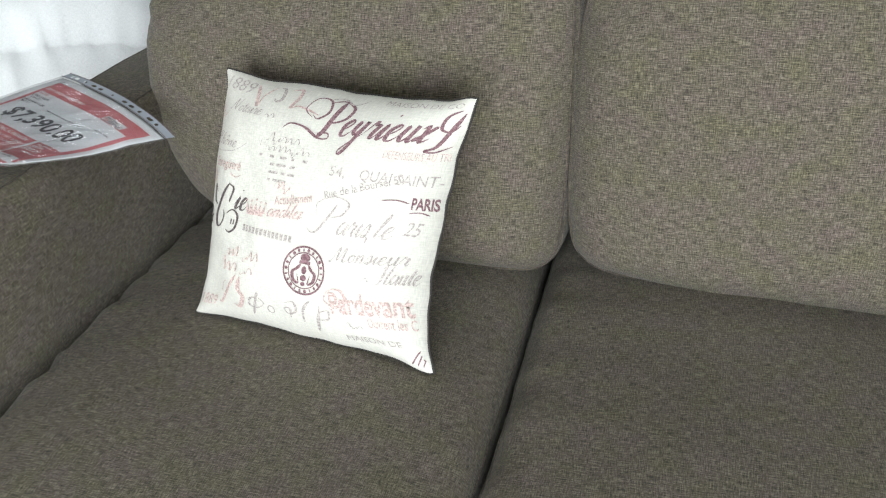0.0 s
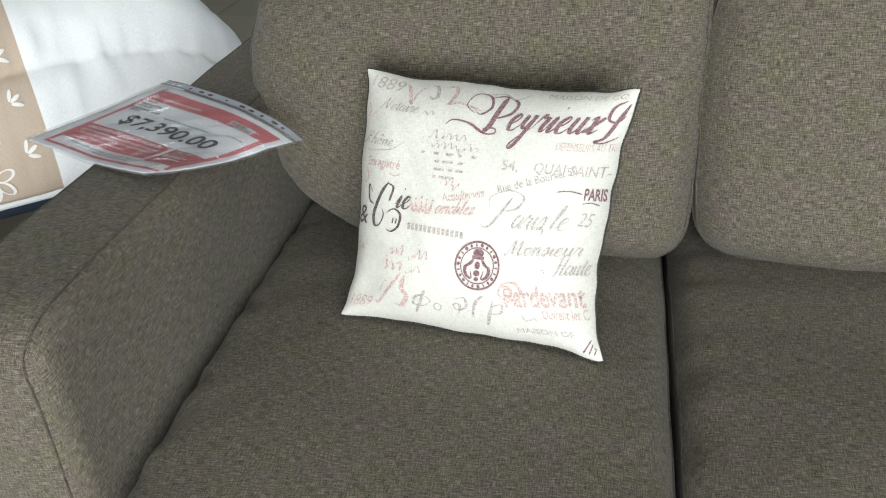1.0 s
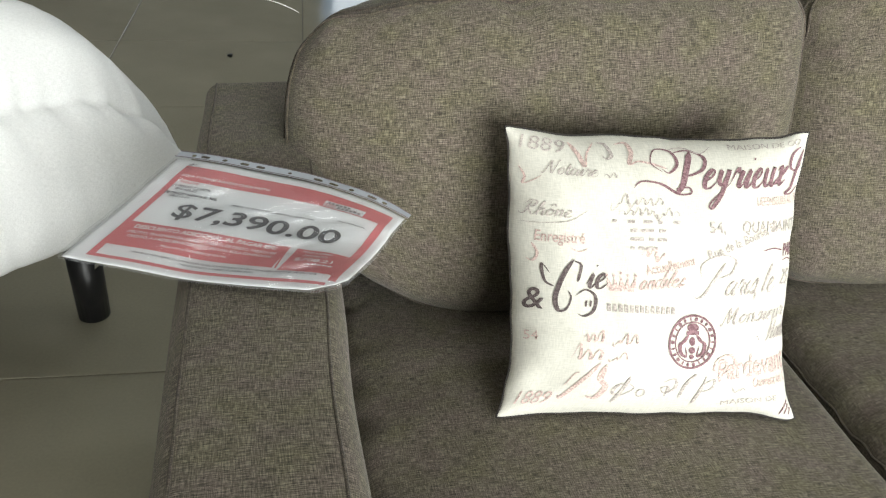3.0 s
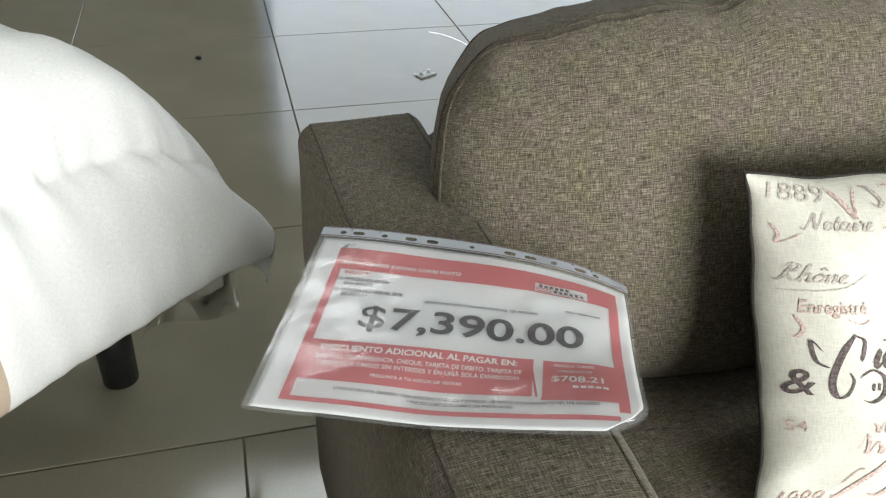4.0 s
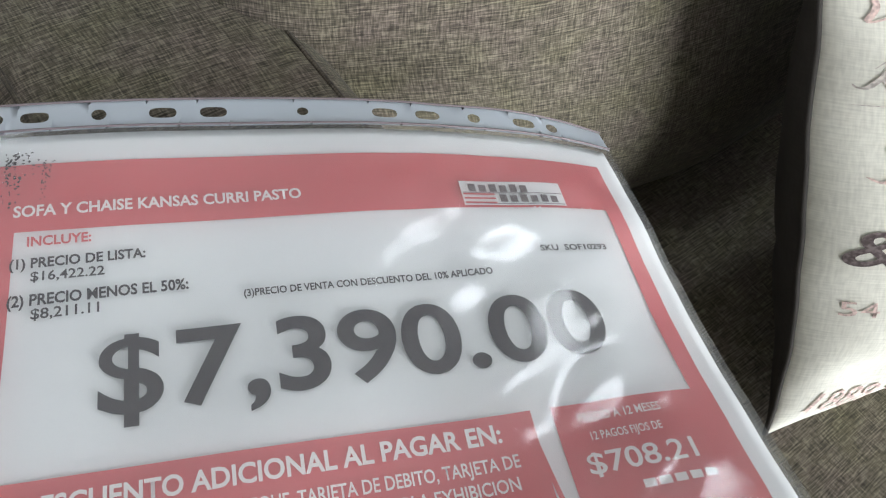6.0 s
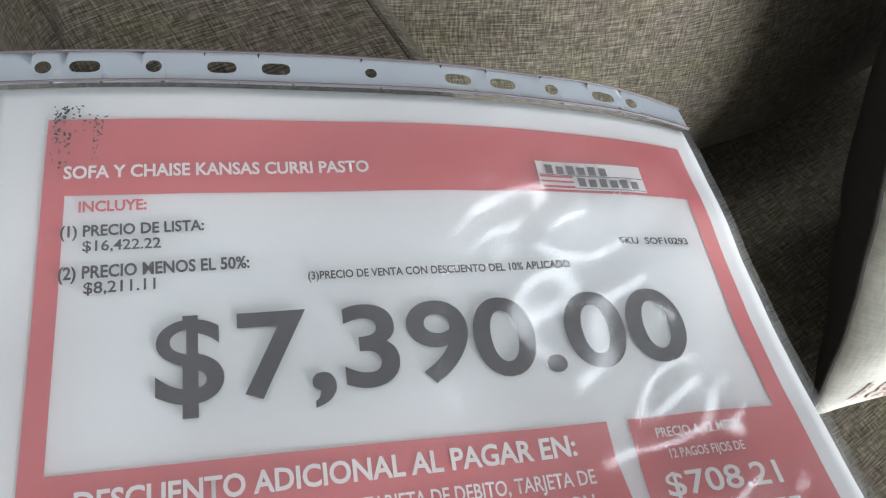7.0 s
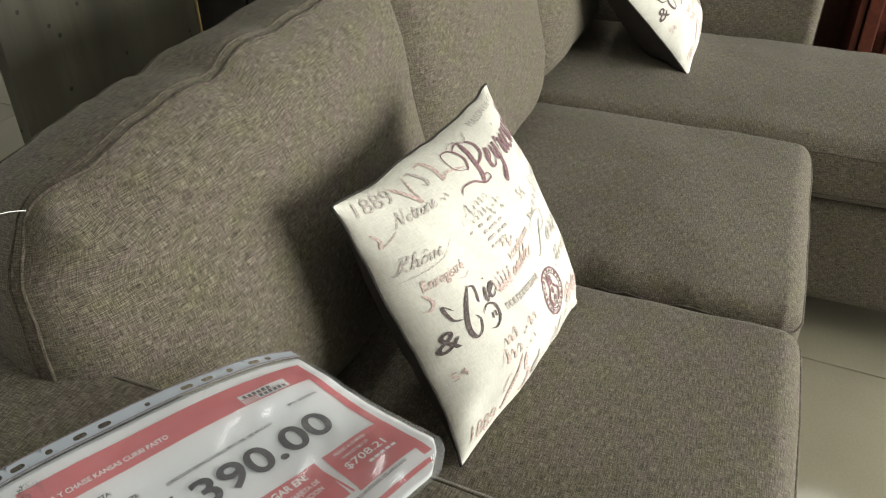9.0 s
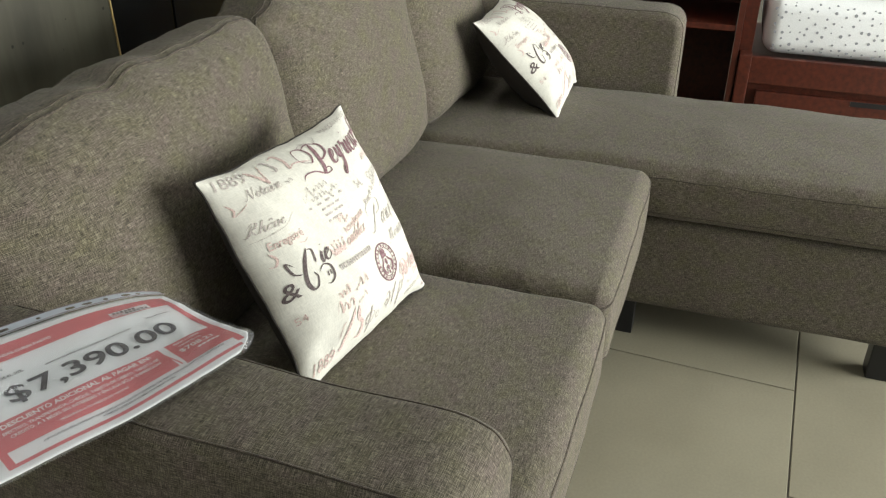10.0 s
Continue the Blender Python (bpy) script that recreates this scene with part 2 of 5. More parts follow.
def tube_mesh(name, points, radius, mat, closed=False, sides=6):
    pts = [Vector(p) for p in points]
    n, verts, faces, uvs, run = len(pts), [], [], [], 0.0
    for i, p in enumerate(pts):
        a = pts[i - 1] if (i or closed) else p
        b = pts[(i + 1) % n] if (closed or i < n - 1) else p
        along = (b - a).normalized()
        side = along.cross(Vector((0.31, 0.22, 0.93))).normalized()
        up = side.cross(along)
        for k in range(sides):
            w = 2 * math.pi * k / sides
            verts.append(p + radius * (math.cos(w) * side + math.sin(w) * up))
    for i in range(n if closed else n - 1):
        step = (pts[(i + 1) % n] - pts[i]).length
        for k in range(sides):
            j, l = (i + 1) % n, (k + 1) % sides
            faces.append((i * sides + k, i * sides + l, j * sides + l, j * sides + k))
            u0, u1, v0, v1 = run, run + step, k * radius, (k + 1) * radius
            uvs.append(((u0, v0), (u0, v1), (u1, v1), (u1, v0)))
        run += step
    return mesh_of(name, verts, faces, mat, uvs)


class SoftBox:
    """A padded box: rounded edges, crowned faces, and a warp of its own for sag and creases. Local, centred on its middle."""

    def __init__(self, size, radius, crown=(0, 0, 0, 0, 0, 0), warp=None, power=2.0):
        self.half, self.r, self.crown, self.warp, self.power = Vector(size) / 2, radius, crown, warp, power

    def place(self, p):
        h, r = self.half, self.r
        q = Vector([max(-(h[i] - r), min(h[i] - r, p[i])) for i in range(3)])
        off = Vector(p) - q
        out = q + (off.normalized() * r if off.length > 1e-9 else off)
        n = [out[i] / h[i] for i in range(3)]
        add = Vector((0, 0, 0))
        for i in range(3):
            j, k = (i + 1) % 3, (i + 2) % 3
            bulge = max(0, 1 - abs(n[j]) ** self.power) * max(0, 1 - abs(n[k]) ** self.power)
            up, down = self.crown[2 * i + 1], self.crown[2 * i]
            if n[i] > 0:
                add[i] += up * bulge * n[i]
            else:
                add[i] += down * bulge * n[i]
        out = out + add
        return self.warp(out, Vector(n)) if self.warp else out

    def lines(self, axis, step):
        h, r = self.half[axis], self.r
        inner = h - r
        count = max(2, int(2 * inner / step))
        mid = [-inner + 2 * inner * i / count for i in range(count + 1)]
        arc = [inner + r * math.tan(math.pi / 4 * k / 6) for k in range(1, 7)]
        return [-a for a in reversed(arc)] + mid + arc

    def mesh(self, name, mat, step=0.02):
        grid, verts, faces, uvs, index = [self.lines(i, step) for i in range(3)], [], [], [], {}

        def vert(p):
            key = tuple(round(c, 5) for c in p)
            if key not in index:
                index[key] = len(verts)
                verts.append(self.place(Vector(p)))
            return index[key]

        for axis in range(3):
            j, k = (axis + 1) % 3, (axis + 2) % 3
            if axis == 1:
                j, k = 0, 2
            for sign in (-1, 1):
                for a, b in zip(grid[j], grid[j][1:]):
                    for c, d in zip(grid[k], grid[k][1:]):
                        ring = []
                        for u, v in ((a, c), (b, c), (b, d), (a, d)):
                            p = [0, 0, 0]
                            p[axis], p[j], p[k] = sign * self.half[axis], u, v
                            ring.append((vert(p), (u + 3 * axis, v + sign)))
                        flip = (sign < 0) != (axis == 1)
                        if flip:
                            ring.reverse()
                        faces.append(tuple(i for i, _ in ring))
                        uvs.append(tuple(uv for _, uv in ring))
        return mesh_of(name, verts, faces, mat, uvs)

    def rim(self, axis, at, step=0.02, lift=0.0):
        """A loop round the box at one place of an axis, on its skin."""
        j, k = [i for i in range(3) if i != axis]
        gj, gk = self.lines(j, step), self.lines(k, step)
        loop = [(a, -self.half[k]) for a in gj] + [(self.half[j], b) for b in gk[1:]]
        loop += [(a, self.half[k]) for a in reversed(gj[:-1])] + [(-self.half[j], b) for b in reversed(gk[1:-1])]
        out = []
        for a, b in loop:
            p = [0, 0, 0]
            p[axis], p[j], p[k] = at, a, b
            out.append(self.place(Vector(p)))
        return out


def bumps(p, size, seed):
    return noise.noise(Vector(p) / size + Vector((seed * 7.1, seed * 3.3, seed * 1.7)))


# ---- the room ----
def build_room():
    x0, x1, y0, y1, top, th = -5.0, 6.0, -4.0, 7.0, 3.1, 0.2

    def wall(name, pieces):
        bm = bmesh.new()
        for lo, hi in pieces:
            tmp = box(lo, hi)
            me = bpy.data.meshes.new("tmp")
            tmp.to_mesh(me)
            tmp.free()
            bm.from_mesh(me)
            bpy.data.meshes.remove(me)
        return tagged(part(name, bm, plaster, None), "plain plastered showroom wall, kept dark to cut bounced light", "wall", kind="structure")

    wall("wall_south", [((x0, y0 - th, 0), (0.25, y0, top)), ((2.95, y0 - th, 0), (x1, y0, top)),
                        ((0.25, y0 - th, 0), (2.95, y0, 0.15)), ((0.25, y0 - th, 2.35), (2.95, y0, top))])
    wall("wall_north", [((x0, y1, 0), (0.8, y1 + th, top)), ((4.2, y1, 0), (x1, y1 + th, top)),
                        ((0.8, y1, 0), (4.2, y1 + th, 0.3)), ((0.8, y1, 2.7), (4.2, y1 + th, top))])
    wall("wall_west", [((x0 - th, y0 - th, 0), (x0, y1 + th, top))])
    wall("wall_east", [((x1, y0 - th, 0), (x1 + th, y1 + th, top))])
    tagged(part("ceiling", box((x0 - th, y0 - th, top), (x1 + th, y1 + th, top + 0.15)), white_ceiling, None), "white plastered ceiling of the showroom", "ceiling", kind="structure")
    for name, lo, hi in (("window_1", (0.25, y0 - 0.12, 0.15), (2.95, y0 - 0.06, 2.35)), ("window_2", (0.8, y1 + 0.06, 0.3), (4.2, y1 + 0.12, 2.7))):
        w = thing(name, "large shop window in a slim metal frame", "window", kind="structure")
        count = 4
        for i in range(count + 1):
            x = lo[0] + (hi[0] - lo[0]) * i / count
            part("mullion", box((x - 0.03, lo[1], lo[2]), (x + 0.03, hi[1], hi[2])), steel, w)
        for z in (lo[2], hi[2]):
            part("window_frame", box((lo[0], lo[1] - 0.003, z - 0.03), (hi[0], hi[1] + 0.003, z + 0.03)), steel, w)

    # fixtures for all six lamps, unseen; only the first two follow reflections
    first = None
    for x, y in CEILING_LIGHTS:
        if first is None:
            first = thing("ceiling_light", "unseen slim rectangular white ceiling light with a pale diffuser", "ceiling light", (x, y, top), "ceiling lights")
            for lo, hi in (((-0.62, -0.17, -0.05), (0.62, -0.14, 0.0)), ((-0.62, 0.14, -0.05), (0.62, 0.17, 0.0)), ((-0.62, -0.139, -0.05), (-0.59, 0.139, 0.0)), ((0.59, -0.139, -0.05), (0.62, 0.139, 0.0))):
                part("frame", box(lo, hi, 0.003), plaster, first)
            part("diffuser", box((-0.589, -0.139, -0.030), (0.589, 0.139, -0.004)), lamp_glow, first)
        else:
            copy_thing(first, Matrix.Translation((x, y, top)))


build_room()


# ---- sofa ----
SEAT, ARM = 0.484, 0.706


def soft_part(name, soft, at, parent, label="", rims=(), step=0.02, turn=(0, 0, 0), mat=None):
    """A padded part with its seams as sub-parts."""
    ob = child(name, soft.mesh(name, mat or sofa_linen, step), parent, label)
    ob.location, ob.rotation_euler = at, [radians(a) for a in turn]
    for axis, where, radius in rims:
        child("seam", tube_mesh("seam", soft.rim(axis, where, step), radius, seam_shade_linen, True), ob)
    return ob


def arm_warp(seed):
    def warp(p, n):
        # the front comes down in a wide curve; the sides are a little full
        front = max(0.0, min(1.0, (-0.39 - p.y) / 0.075))
        z = p.z - 0.032 * front ** 2 * max(0.0, n.z)
        x = p.x + 0.004 * bumps(p, 0.16, seed)
        return Vector((x, p.y + 0.004 * bumps(p, 0.2, seed + 1), z + 0.0025 * bumps(p, 0.12, seed + 2)))
    return warp


def seat_warp(seed, creases=0.0):
    def warp(p, n):
        q = Vector(p)
        top = max(0.0, n.z)
        q.z += top * (0.005 * bumps(p, 0.2, seed) + 0.002 * bumps(p, 0.06, seed + 4))
        side = max(0.0, -n.x - 0.75) * 4
        q.z += top * creases * side * bumps((p.x * 0.35, p.y, 0), 0.022, seed + 9)
        q.x += 0.003 * bumps(p, 0.12, seed + 5)
        q.y += 0.003 * bumps(p, 0.12, seed + 6)
        return q
    return warp


def back_warp(seed, dent, round_left, round_right, slope):
    def warp(p, n):
        q = Vector(p)
        q.y += 0.010 * bumps(p, 0.22, seed) + 0.003 * bumps(p, 0.07, seed + 3)
        q.z += 0.008 * bumps((p.x, 0, p.z), 0.16, seed + 5) * (0.3 + abs(n.z))
        q.x += 0.006 * bumps((p.x, 0, p.z), 0.13, seed + 7)
        # a pinched crease on the top edge
        if n.z > 0.3:
            d = (p.x - dent) / 0.030
            q.z -= 0.012 * math.exp(-d * d) * (n.z - 0.3)
            w = (p.x - dent - 0.055) / 0.03
            q.z += 0.005 * math.exp(-w * w) * (n.z - 0.3)
            q.z += 0.006 * (n.z - 0.3) * bumps((p.x, p.y * 0.3, 0), 0.03, seed + 11)
        # stuffed corners round off
        side = round_left if n.x < 0 else round_right
        side *= 0.42 if n.z > 0 else 1.0
        q.x *= 1.0 - side * abs(n.z) ** (2.6 if n.z > 0 else 1.8)
        q.z *= 1.0 - side * abs(n.x) ** 2.6
        q.z += slope * n.x * max(0.0, n.z)
        # the front panel is wider than the back one on the open side
        if n.x < 0:
            q.y += 0.22 * round_left * n.x * n.x
            q.x += 0.11 * round_left * (n.y + 0.8) * abs(n.x) ** 3
        # pulled gathers at the upper left corner
        near = math.exp(-((n.x + 0.80) / 0.16) ** 2 - ((n.z - 0.72) / 0.25) ** 2)
        q.y += 0.017 * near * math.sin(70 * (p.x * 0.6 + p.z))
        # fuller at the bottom, thinner at the top
        q.y *= 1.0 - 0.12 * n.z
        return q
    return warp


def build_sofa():
    sofa = thing("sectional_sofa", "grey-brown linen sectional sofa with chaise and loose back cushions", "sofa")
    # left arm and right arm
    for x, turn, seed in ((0.278, -1.1, 3), (2.250, 0.0, 11)):
        arm = SoftBox((0.160, 0.91, 0.626), 0.026, (0.006, 0.006, 0.004, 0.004, 0, 0.006), arm_warp(seed), 2.6)
        soft_part("arm", arm, (x, 0.458, 0.08 + 0.313), sofa, rims=((0, -0.063, 0.0016), (0, 0.063, 0.0016)), step=0.018, turn=(0, 0, turn))
    # back frame, low rail and chaise plinth
    frame_box = SoftBox((1.80, 0.13, 0.60), 0.028, (0, 0, 0.004, 0.004, 0, 0.004), None)
    soft_part("back_frame", frame_box, (1.265, 0.845, 0.38), sofa, step=0.05)
    rail = SoftBox((1.225, 0.74, 0.20), 0.02, (0, 0, 0.004, 0, 0, 0), None)
    soft_part("front_rail", rail, (0.970, 0.407, 0.185), sofa, step=0.04)
    plinth = SoftBox((0.565, 1.46, 0.250), 0.026, (0.006, 0, 0.004, 0, 0, 0), seat_warp(21))
    soft_part("chaise_base", plinth, (1.885, 0.055, 0.220), sofa, step=0.04)
    # seats
    for x, w, seed in ((0.6645, 0.596, 1), (1.2775, 0.600, 2)):
        seat = SoftBox((w, 0.765, 0.165), 0.032, (0.004, 0.004, 0.006, 0, 0, 0.020), seat_warp(seed, 0.012), 3.0)
        soft_part("seat_cushion", seat, (x, 0.372, SEAT - 0.0825), sofa, rims=((2, 0.058, 0.0020), (2, -0.060, 0.0018)))
    chaise = SoftBox((0.570, 1.50, 0.136), 0.036, (0.006, 0.004, 0.006, 0, 0, 0.018), seat_warp(6, 0.007), 2.4)
    soft_part("chaise_cushion", chaise, (1.872, 0.02, SEAT - 0.069), sofa, rims=((2, 0.045, 0.0015), (2, -0.045, 0.0015)))
    # loose back cushions
    for x, w, h, seed, dent, tip, left, right, slope, y in ((0.6550, 0.685, 0.426, 4, -0.06, -10.5, 0.26, 0.02, 0.012, 0.664), (1.302, 0.610, 0.452, 8, -0.27, -10.5, 0.05, 0.04, 0.0, 0.668), (1.885, 0.560, 0.43, 14, 0.1, -11, 0.05, 0.05, 0.0, 0.672)):
        back = SoftBox((w, 0.17, h), 0.052, (0.010, 0.006, 0.046, 0.03, 0.012, 0.008), back_warp(seed, dent, left, right, slope), 3.0)
        soft_part("back_cushion", back, (x, y, SEAT - 0.014 + h / 2), sofa, rims=((1, -0.064, 0.0024), (1, -0.050, 0.0014), (1, 0.058, 0.0018)), turn=(tip, 0, 0))
    for x, y in ((0.29, 0.07), (0.29, 0.86), (2.25, 0.86), (2.25, 0.08)):
        part("foot", taper(0.024, 0.034, 0.0, 0.088, (x, y)), black_plastic, sofa, smooth=True)
    for x, y in ((1.645, 0.02), (1.645, -0.60), (2.12, -0.60), (2.12, 0.02)):
        part("block_foot", box((x - 0.028, y - 0.028, 0.0), (x + 0.028, y + 0.028, 0.102), 0.004), black_plastic, sofa)
    # a loose end of thread at the corner of a back cushion
    pts = [(0.338 - 0.040 * s, 0.657 - 0.008 * s, 0.880 + 0.026 * s - 0.008 * s * s) for s in [i / 12 for i in range(13)]]
    child("thread", tube_mesh("thread", pts, 0.00035, thread_white), sofa, "loose white end of thread")
    return sofa


build_sofa()


# ---- printed things: flat shapes laid on a curved sheet ----
def split_long(bm, longest):
    for _ in range(4):
        edges = [e for e in bm.edges if e.calc_length() > longest]
        if not edges:
            break
        bmesh.ops.subdivide_edges(bm, edges=edges, cuts=1)
        bmesh.ops.triangulate(bm, faces=[f for f in bm.faces if len(f.verts) > 3])


def lay(name, bm, skin, mat, parent, longest=0.008, label="", inside=None):
    """Lays a flat shape (x, y in metres on the sheet) on a curved skin, and makes it a part."""
    if inside:
        bmesh.ops.delete(bm, geom=[v for v in bm.verts if not inside(v.co.x, v.co.y)], context="VERTS")
    if not bm.faces:
        bm.free()
        return None
    bmesh.ops.triangulate(bm, faces=bm.faces[:])
    split_long(bm, longest)
    uv = bm.loops.layers.uv.new("UVMap")
    for f in bm.faces:
        for l in f.loops:
            l[uv].uv = l.vert.co.xy
    for v in bm.verts:
        v.co = skin(v.co.x, v.co.y)
    me = bpy.data.meshes.new(name)
    bm.normal_update()
    bm.to_mesh(me)
    bm.free()
    me.polygons.foreach_set("use_smooth", [True] * len(me.polygons))
    me.materials.append(mat)
    return child(name, me, parent, label)


def lettering(body, left, base, width, height, slant=0.0, bold=0.0, turn=0.0):
    """Letters as a flat mesh: left end of the base line, width and capital height in metres."""
    cu = bpy.data.curves.new("lettering", "FONT")
    cu.body, cu.offset, cu.resolution_u = body, bold, 6 if height > 0.02 else 3
    ob = new("lettering", cu)
    me = bpy.data.meshes.new_from_object(ob.evaluated_get(bpy.context.evaluated_depsgraph_get()))
    bm = bmesh.new()
    bm.from_mesh(me)
    bpy.data.objects.remove(ob)
    bpy.data.curves.remove(cu)
    bpy.data.meshes.remove(me)
    for v in bm.verts:
        v.co.x += slant * v.co.y
    xs = [v.co.x for v in bm.verts]
    lo, span = min(xs), max(xs) - min(xs)
    c, s = math.cos(radians(turn)), math.sin(radians(turn))
    for v in bm.verts:
        x, y = (v.co.x - lo) * width / span, v.co.y * height / 0.70
        v.co = Vector((left + x * c - y * s, base + x * s + y * c, 0))
    bmesh.ops.remove_doubles(bm, verts=bm.verts, dist=1e-5)
    return bm


def flat(x0, y0, x1, y1, skew=0.0):
    bm = bmesh.new()
    bm.faces.new([bm.verts.new(p) for p in ((x0, y0, 0), (x1, y0, 0), (x1 + skew, y1, 0), (x0 + skew, y1, 0))])
    return bm


def stroke(points, width, taper_ends=True, steps=8):
    """A pen stroke through the given points, thick in the middle and thin at its ends."""
    p = [Vector((x, y, 0)) for x, y in points]
    line = []
    for i in range(len(p) - 1):
        a, b, c, d = p[max(i - 1, 0)], p[i], p[i + 1], p[min(i + 2, len(p) - 1)]
        for k in range(steps):
            t = k / steps
            line.append(0.5 * ((2 * b) + (c - a) * t + (2 * a - 5 * b + 4 * c - d) * t * t + (3 * b - a - 3 * c + d) * t ** 3))
    line.append(p[-1])
    bm, pairs = bmesh.new(), []
    for i, q in enumerate(line):
        along = (line[min(i + 1, len(line) - 1)] - line[max(i - 1, 0)]).normalized()
        side = Vector((-along.y, along.x, 0))
        f = i / (len(line) - 1)
        # down strokes are heavier than hair lines
        w = width * (0.45 + 0.75 * max(0.0, -along.y)) * (min(1, 6 * f + 0.25, 6 * (1 - f) + 0.25) if taper_ends else 1)
        pairs.append((bm.verts.new(q + side * w / 2), bm.verts.new(q - side * w / 2)))
    for (a, b), (c, d) in zip(pairs, pairs[1:]):
        bm.faces.new((a, b, d, c))
    return bm


def scrawl(x, y, width, height, humps, pen, seed, lean=0.35):
    """A running hand that cannot be read: loops and humps along a line."""
    rnd = random.Random(seed)
    pts, n = [], humps * 4
    for i in range(n + 1):
        f = i / n
        phase = (0.0, 0.9, 0.35, 0.0)[i % 4] * (1.0 if rnd.random() < 0.72 else 1.7) * (1 if rnd.random() < 0.9 else -0.8)
        yy = height * 0.62 * phase
        pts.append((x + width * f + lean * yy + (0.25 * width / humps if i % 4 == 2 else 0), y + yy))
    return stroke(pts, pen, True, 4)


# a joined hand: strokes of each letter in units of its x-height, and its advance
HAND = {
    "a": (0.95, [(0.75, 0.85), (0.4, 1), (0.08, 0.55), (0.2, 0.05), (0.5, 0.2), (0.78, 0.9), (0.72, 0.2), (0.85, 0), (1.05, 0.35)]),
    "d": (0.95, [(0.75, 0.85), (0.4, 1), (0.08, 0.55), (0.2, 0.05), (0.5, 0.2), (0.95, 2.0), (0.72, 0.3), (0.85, 0), (1.05, 0.35)]),
    "e": (0.75, [(0, 0.25), (0.4, 0.55), (0.55, 0.85), (0.4, 1), (0.12, 0.6), (0.2, 0.05), (0.5, 0), (0.8, 0.35)]),
    "h": (0.95, [(0, 0.2), (0.4, 1.3), (0.45, 2.0), (0.3, 1.6), (0.15, 0), (0.3, 0.7), (0.6, 1), (0.7, 0.7), (0.65, 0.1), (0.8, 0), (1, 0.35)]),
    "i": (0.55, [(0, 0.25), (0.3, 1), (0.22, 0.2), (0.35, 0), (0.6, 0.35)]),
    "l": (0.55, [(0, 0.2), (0.4, 1.3), (0.45, 2.0), (0.3, 1.6), (0.15, 0.3), (0.3, 0), (0.6, 0.35)]),
    "n": (0.95, [(0, 0.6), (0.2, 1), (0.15, 0), (0.35, 0.75), (0.6, 1), (0.65, 0.6), (0.62, 0.1), (0.75, 0), (1, 0.35)]),
    "o": (0.8, [(0.5, 1), (0.12, 0.6), (0.25, 0), (0.65, 0.35), (0.55, 0.95), (0.4, 0.9), (0.9, 0.8)]),
    "r": (0.75, [(0, 0.3), (0.25, 1.1), (0.35, 0.85), (0.6, 0.9), (0.5, 0.3), (0.6, 0), (0.85, 0.35)]),
    "s": (0.65, [(0, 0.25), (0.4, 1.1), (0.55, 0.4), (0.35, 0), (0.1, 0.1), (0.7, 0.3)]),
    "t": (0.6, [(0, 0.25), (0.35, 1.6), (0.22, 0.3), (0.4, 0), (0.65, 0.35)]),
    "u": (0.95, [(0, 0.25), (0.2, 1), (0.15, 0.3), (0.35, 0), (0.6, 0.4), (0.7, 1), (0.65, 0.2), (0.8, 0), (1, 0.35)]),
    "x": (0.85, [(0.05, 0.8), (0.3, 1), (0.35, 0.5), (0.4, 0), (0.8, 0.25)]),
    "y": (0.9, [(0, 0.25), (0.2, 1), (0.18, 0.4), (0.4, 0.15), (0.65, 1), (0.5, -0.4), (0.2, -1.1), (0.05, -0.8), (0.9, 0.3)]),
    "z": (0.75, [(0.05, 0.8), (0.5, 1), (0.1, 0), (0.4, 0.1), (0.8, 0.3)]),
    "H": (1.3, [(0, 1.6), (0.3, 1.9), (0.2, 0.2), (-0.15, 0)], [(1.15, 2), (0.85, 0.8), (0.8, 0.1), (1, 0), (1.3, 0.3)], [(0, 0.9), (0.95, 1.1)]),
    "M": (1.6, [(-0.2, 0.2), (0, 0), (0.45, 1.9), (0.55, 0.1), (1.1, 1.9), (1.1, 0.3), (1.3, 0), (1.6, 0.3)]),
    "N": (1.5, [(-0.3, 0.2), (0, 0), (0.5, 1.9), (0.6, 1.2), (0.9, 0), (1.3, 1.9), (1.6, 2.0)]),
    "R": (1.2, [(0.5, 1.9), (0.3, 0.2), (0, 0), (-0.2, 0.2)], [(0, 1.3), (0.3, 2), (0.95, 1.9), (0.8, 1.2), (0.4, 1), (0.7, 0.4), (1, 0), (1.2, 0.3)]),
}


def cursive(body, left, base, width, tall, pen, lean=0.45, turn=0.0):
    """A word in the joined hand: left end of its base line, width and x-height in metres."""
    strokes, x = [], 0.0
    for c in body:
        if c == " ":
            x += 0.7
            continue
        mark = {"ô": "o"}.get(c, c)
        advance, *lines = HAND[mark]
        strokes += [[(x + a, b) for a, b in line] for line in lines]
        if c == "ô":
            strokes.append([(x + 0.2, 1.4), (x + 0.45, 1.75), (x + 0.7, 1.4)])
        if c == "i":
            strokes.append([(x + 0.38, 1.5), (x + 0.42, 1.62)])
        if c == "t":
            strokes.append([(x, 1.1), (x + 0.65, 1.15)])
        if c == "x":
            strokes.append([(x + 0.8, 0.95), (x + 0.5, 0.6), (x, 0.05)])
        x += advance
    k, c, s = width / x, math.cos(radians(turn)), math.sin(radians(turn))
    out = []
    for line in strokes:
        flat_line = [(k * a + lean * tall * b, tall * b) for a, b in line]
        out.append(stroke([(left + a * c - b * s, base + a * s + b * c) for a, b in flat_line], pen, True, 4))
    return merged(out)


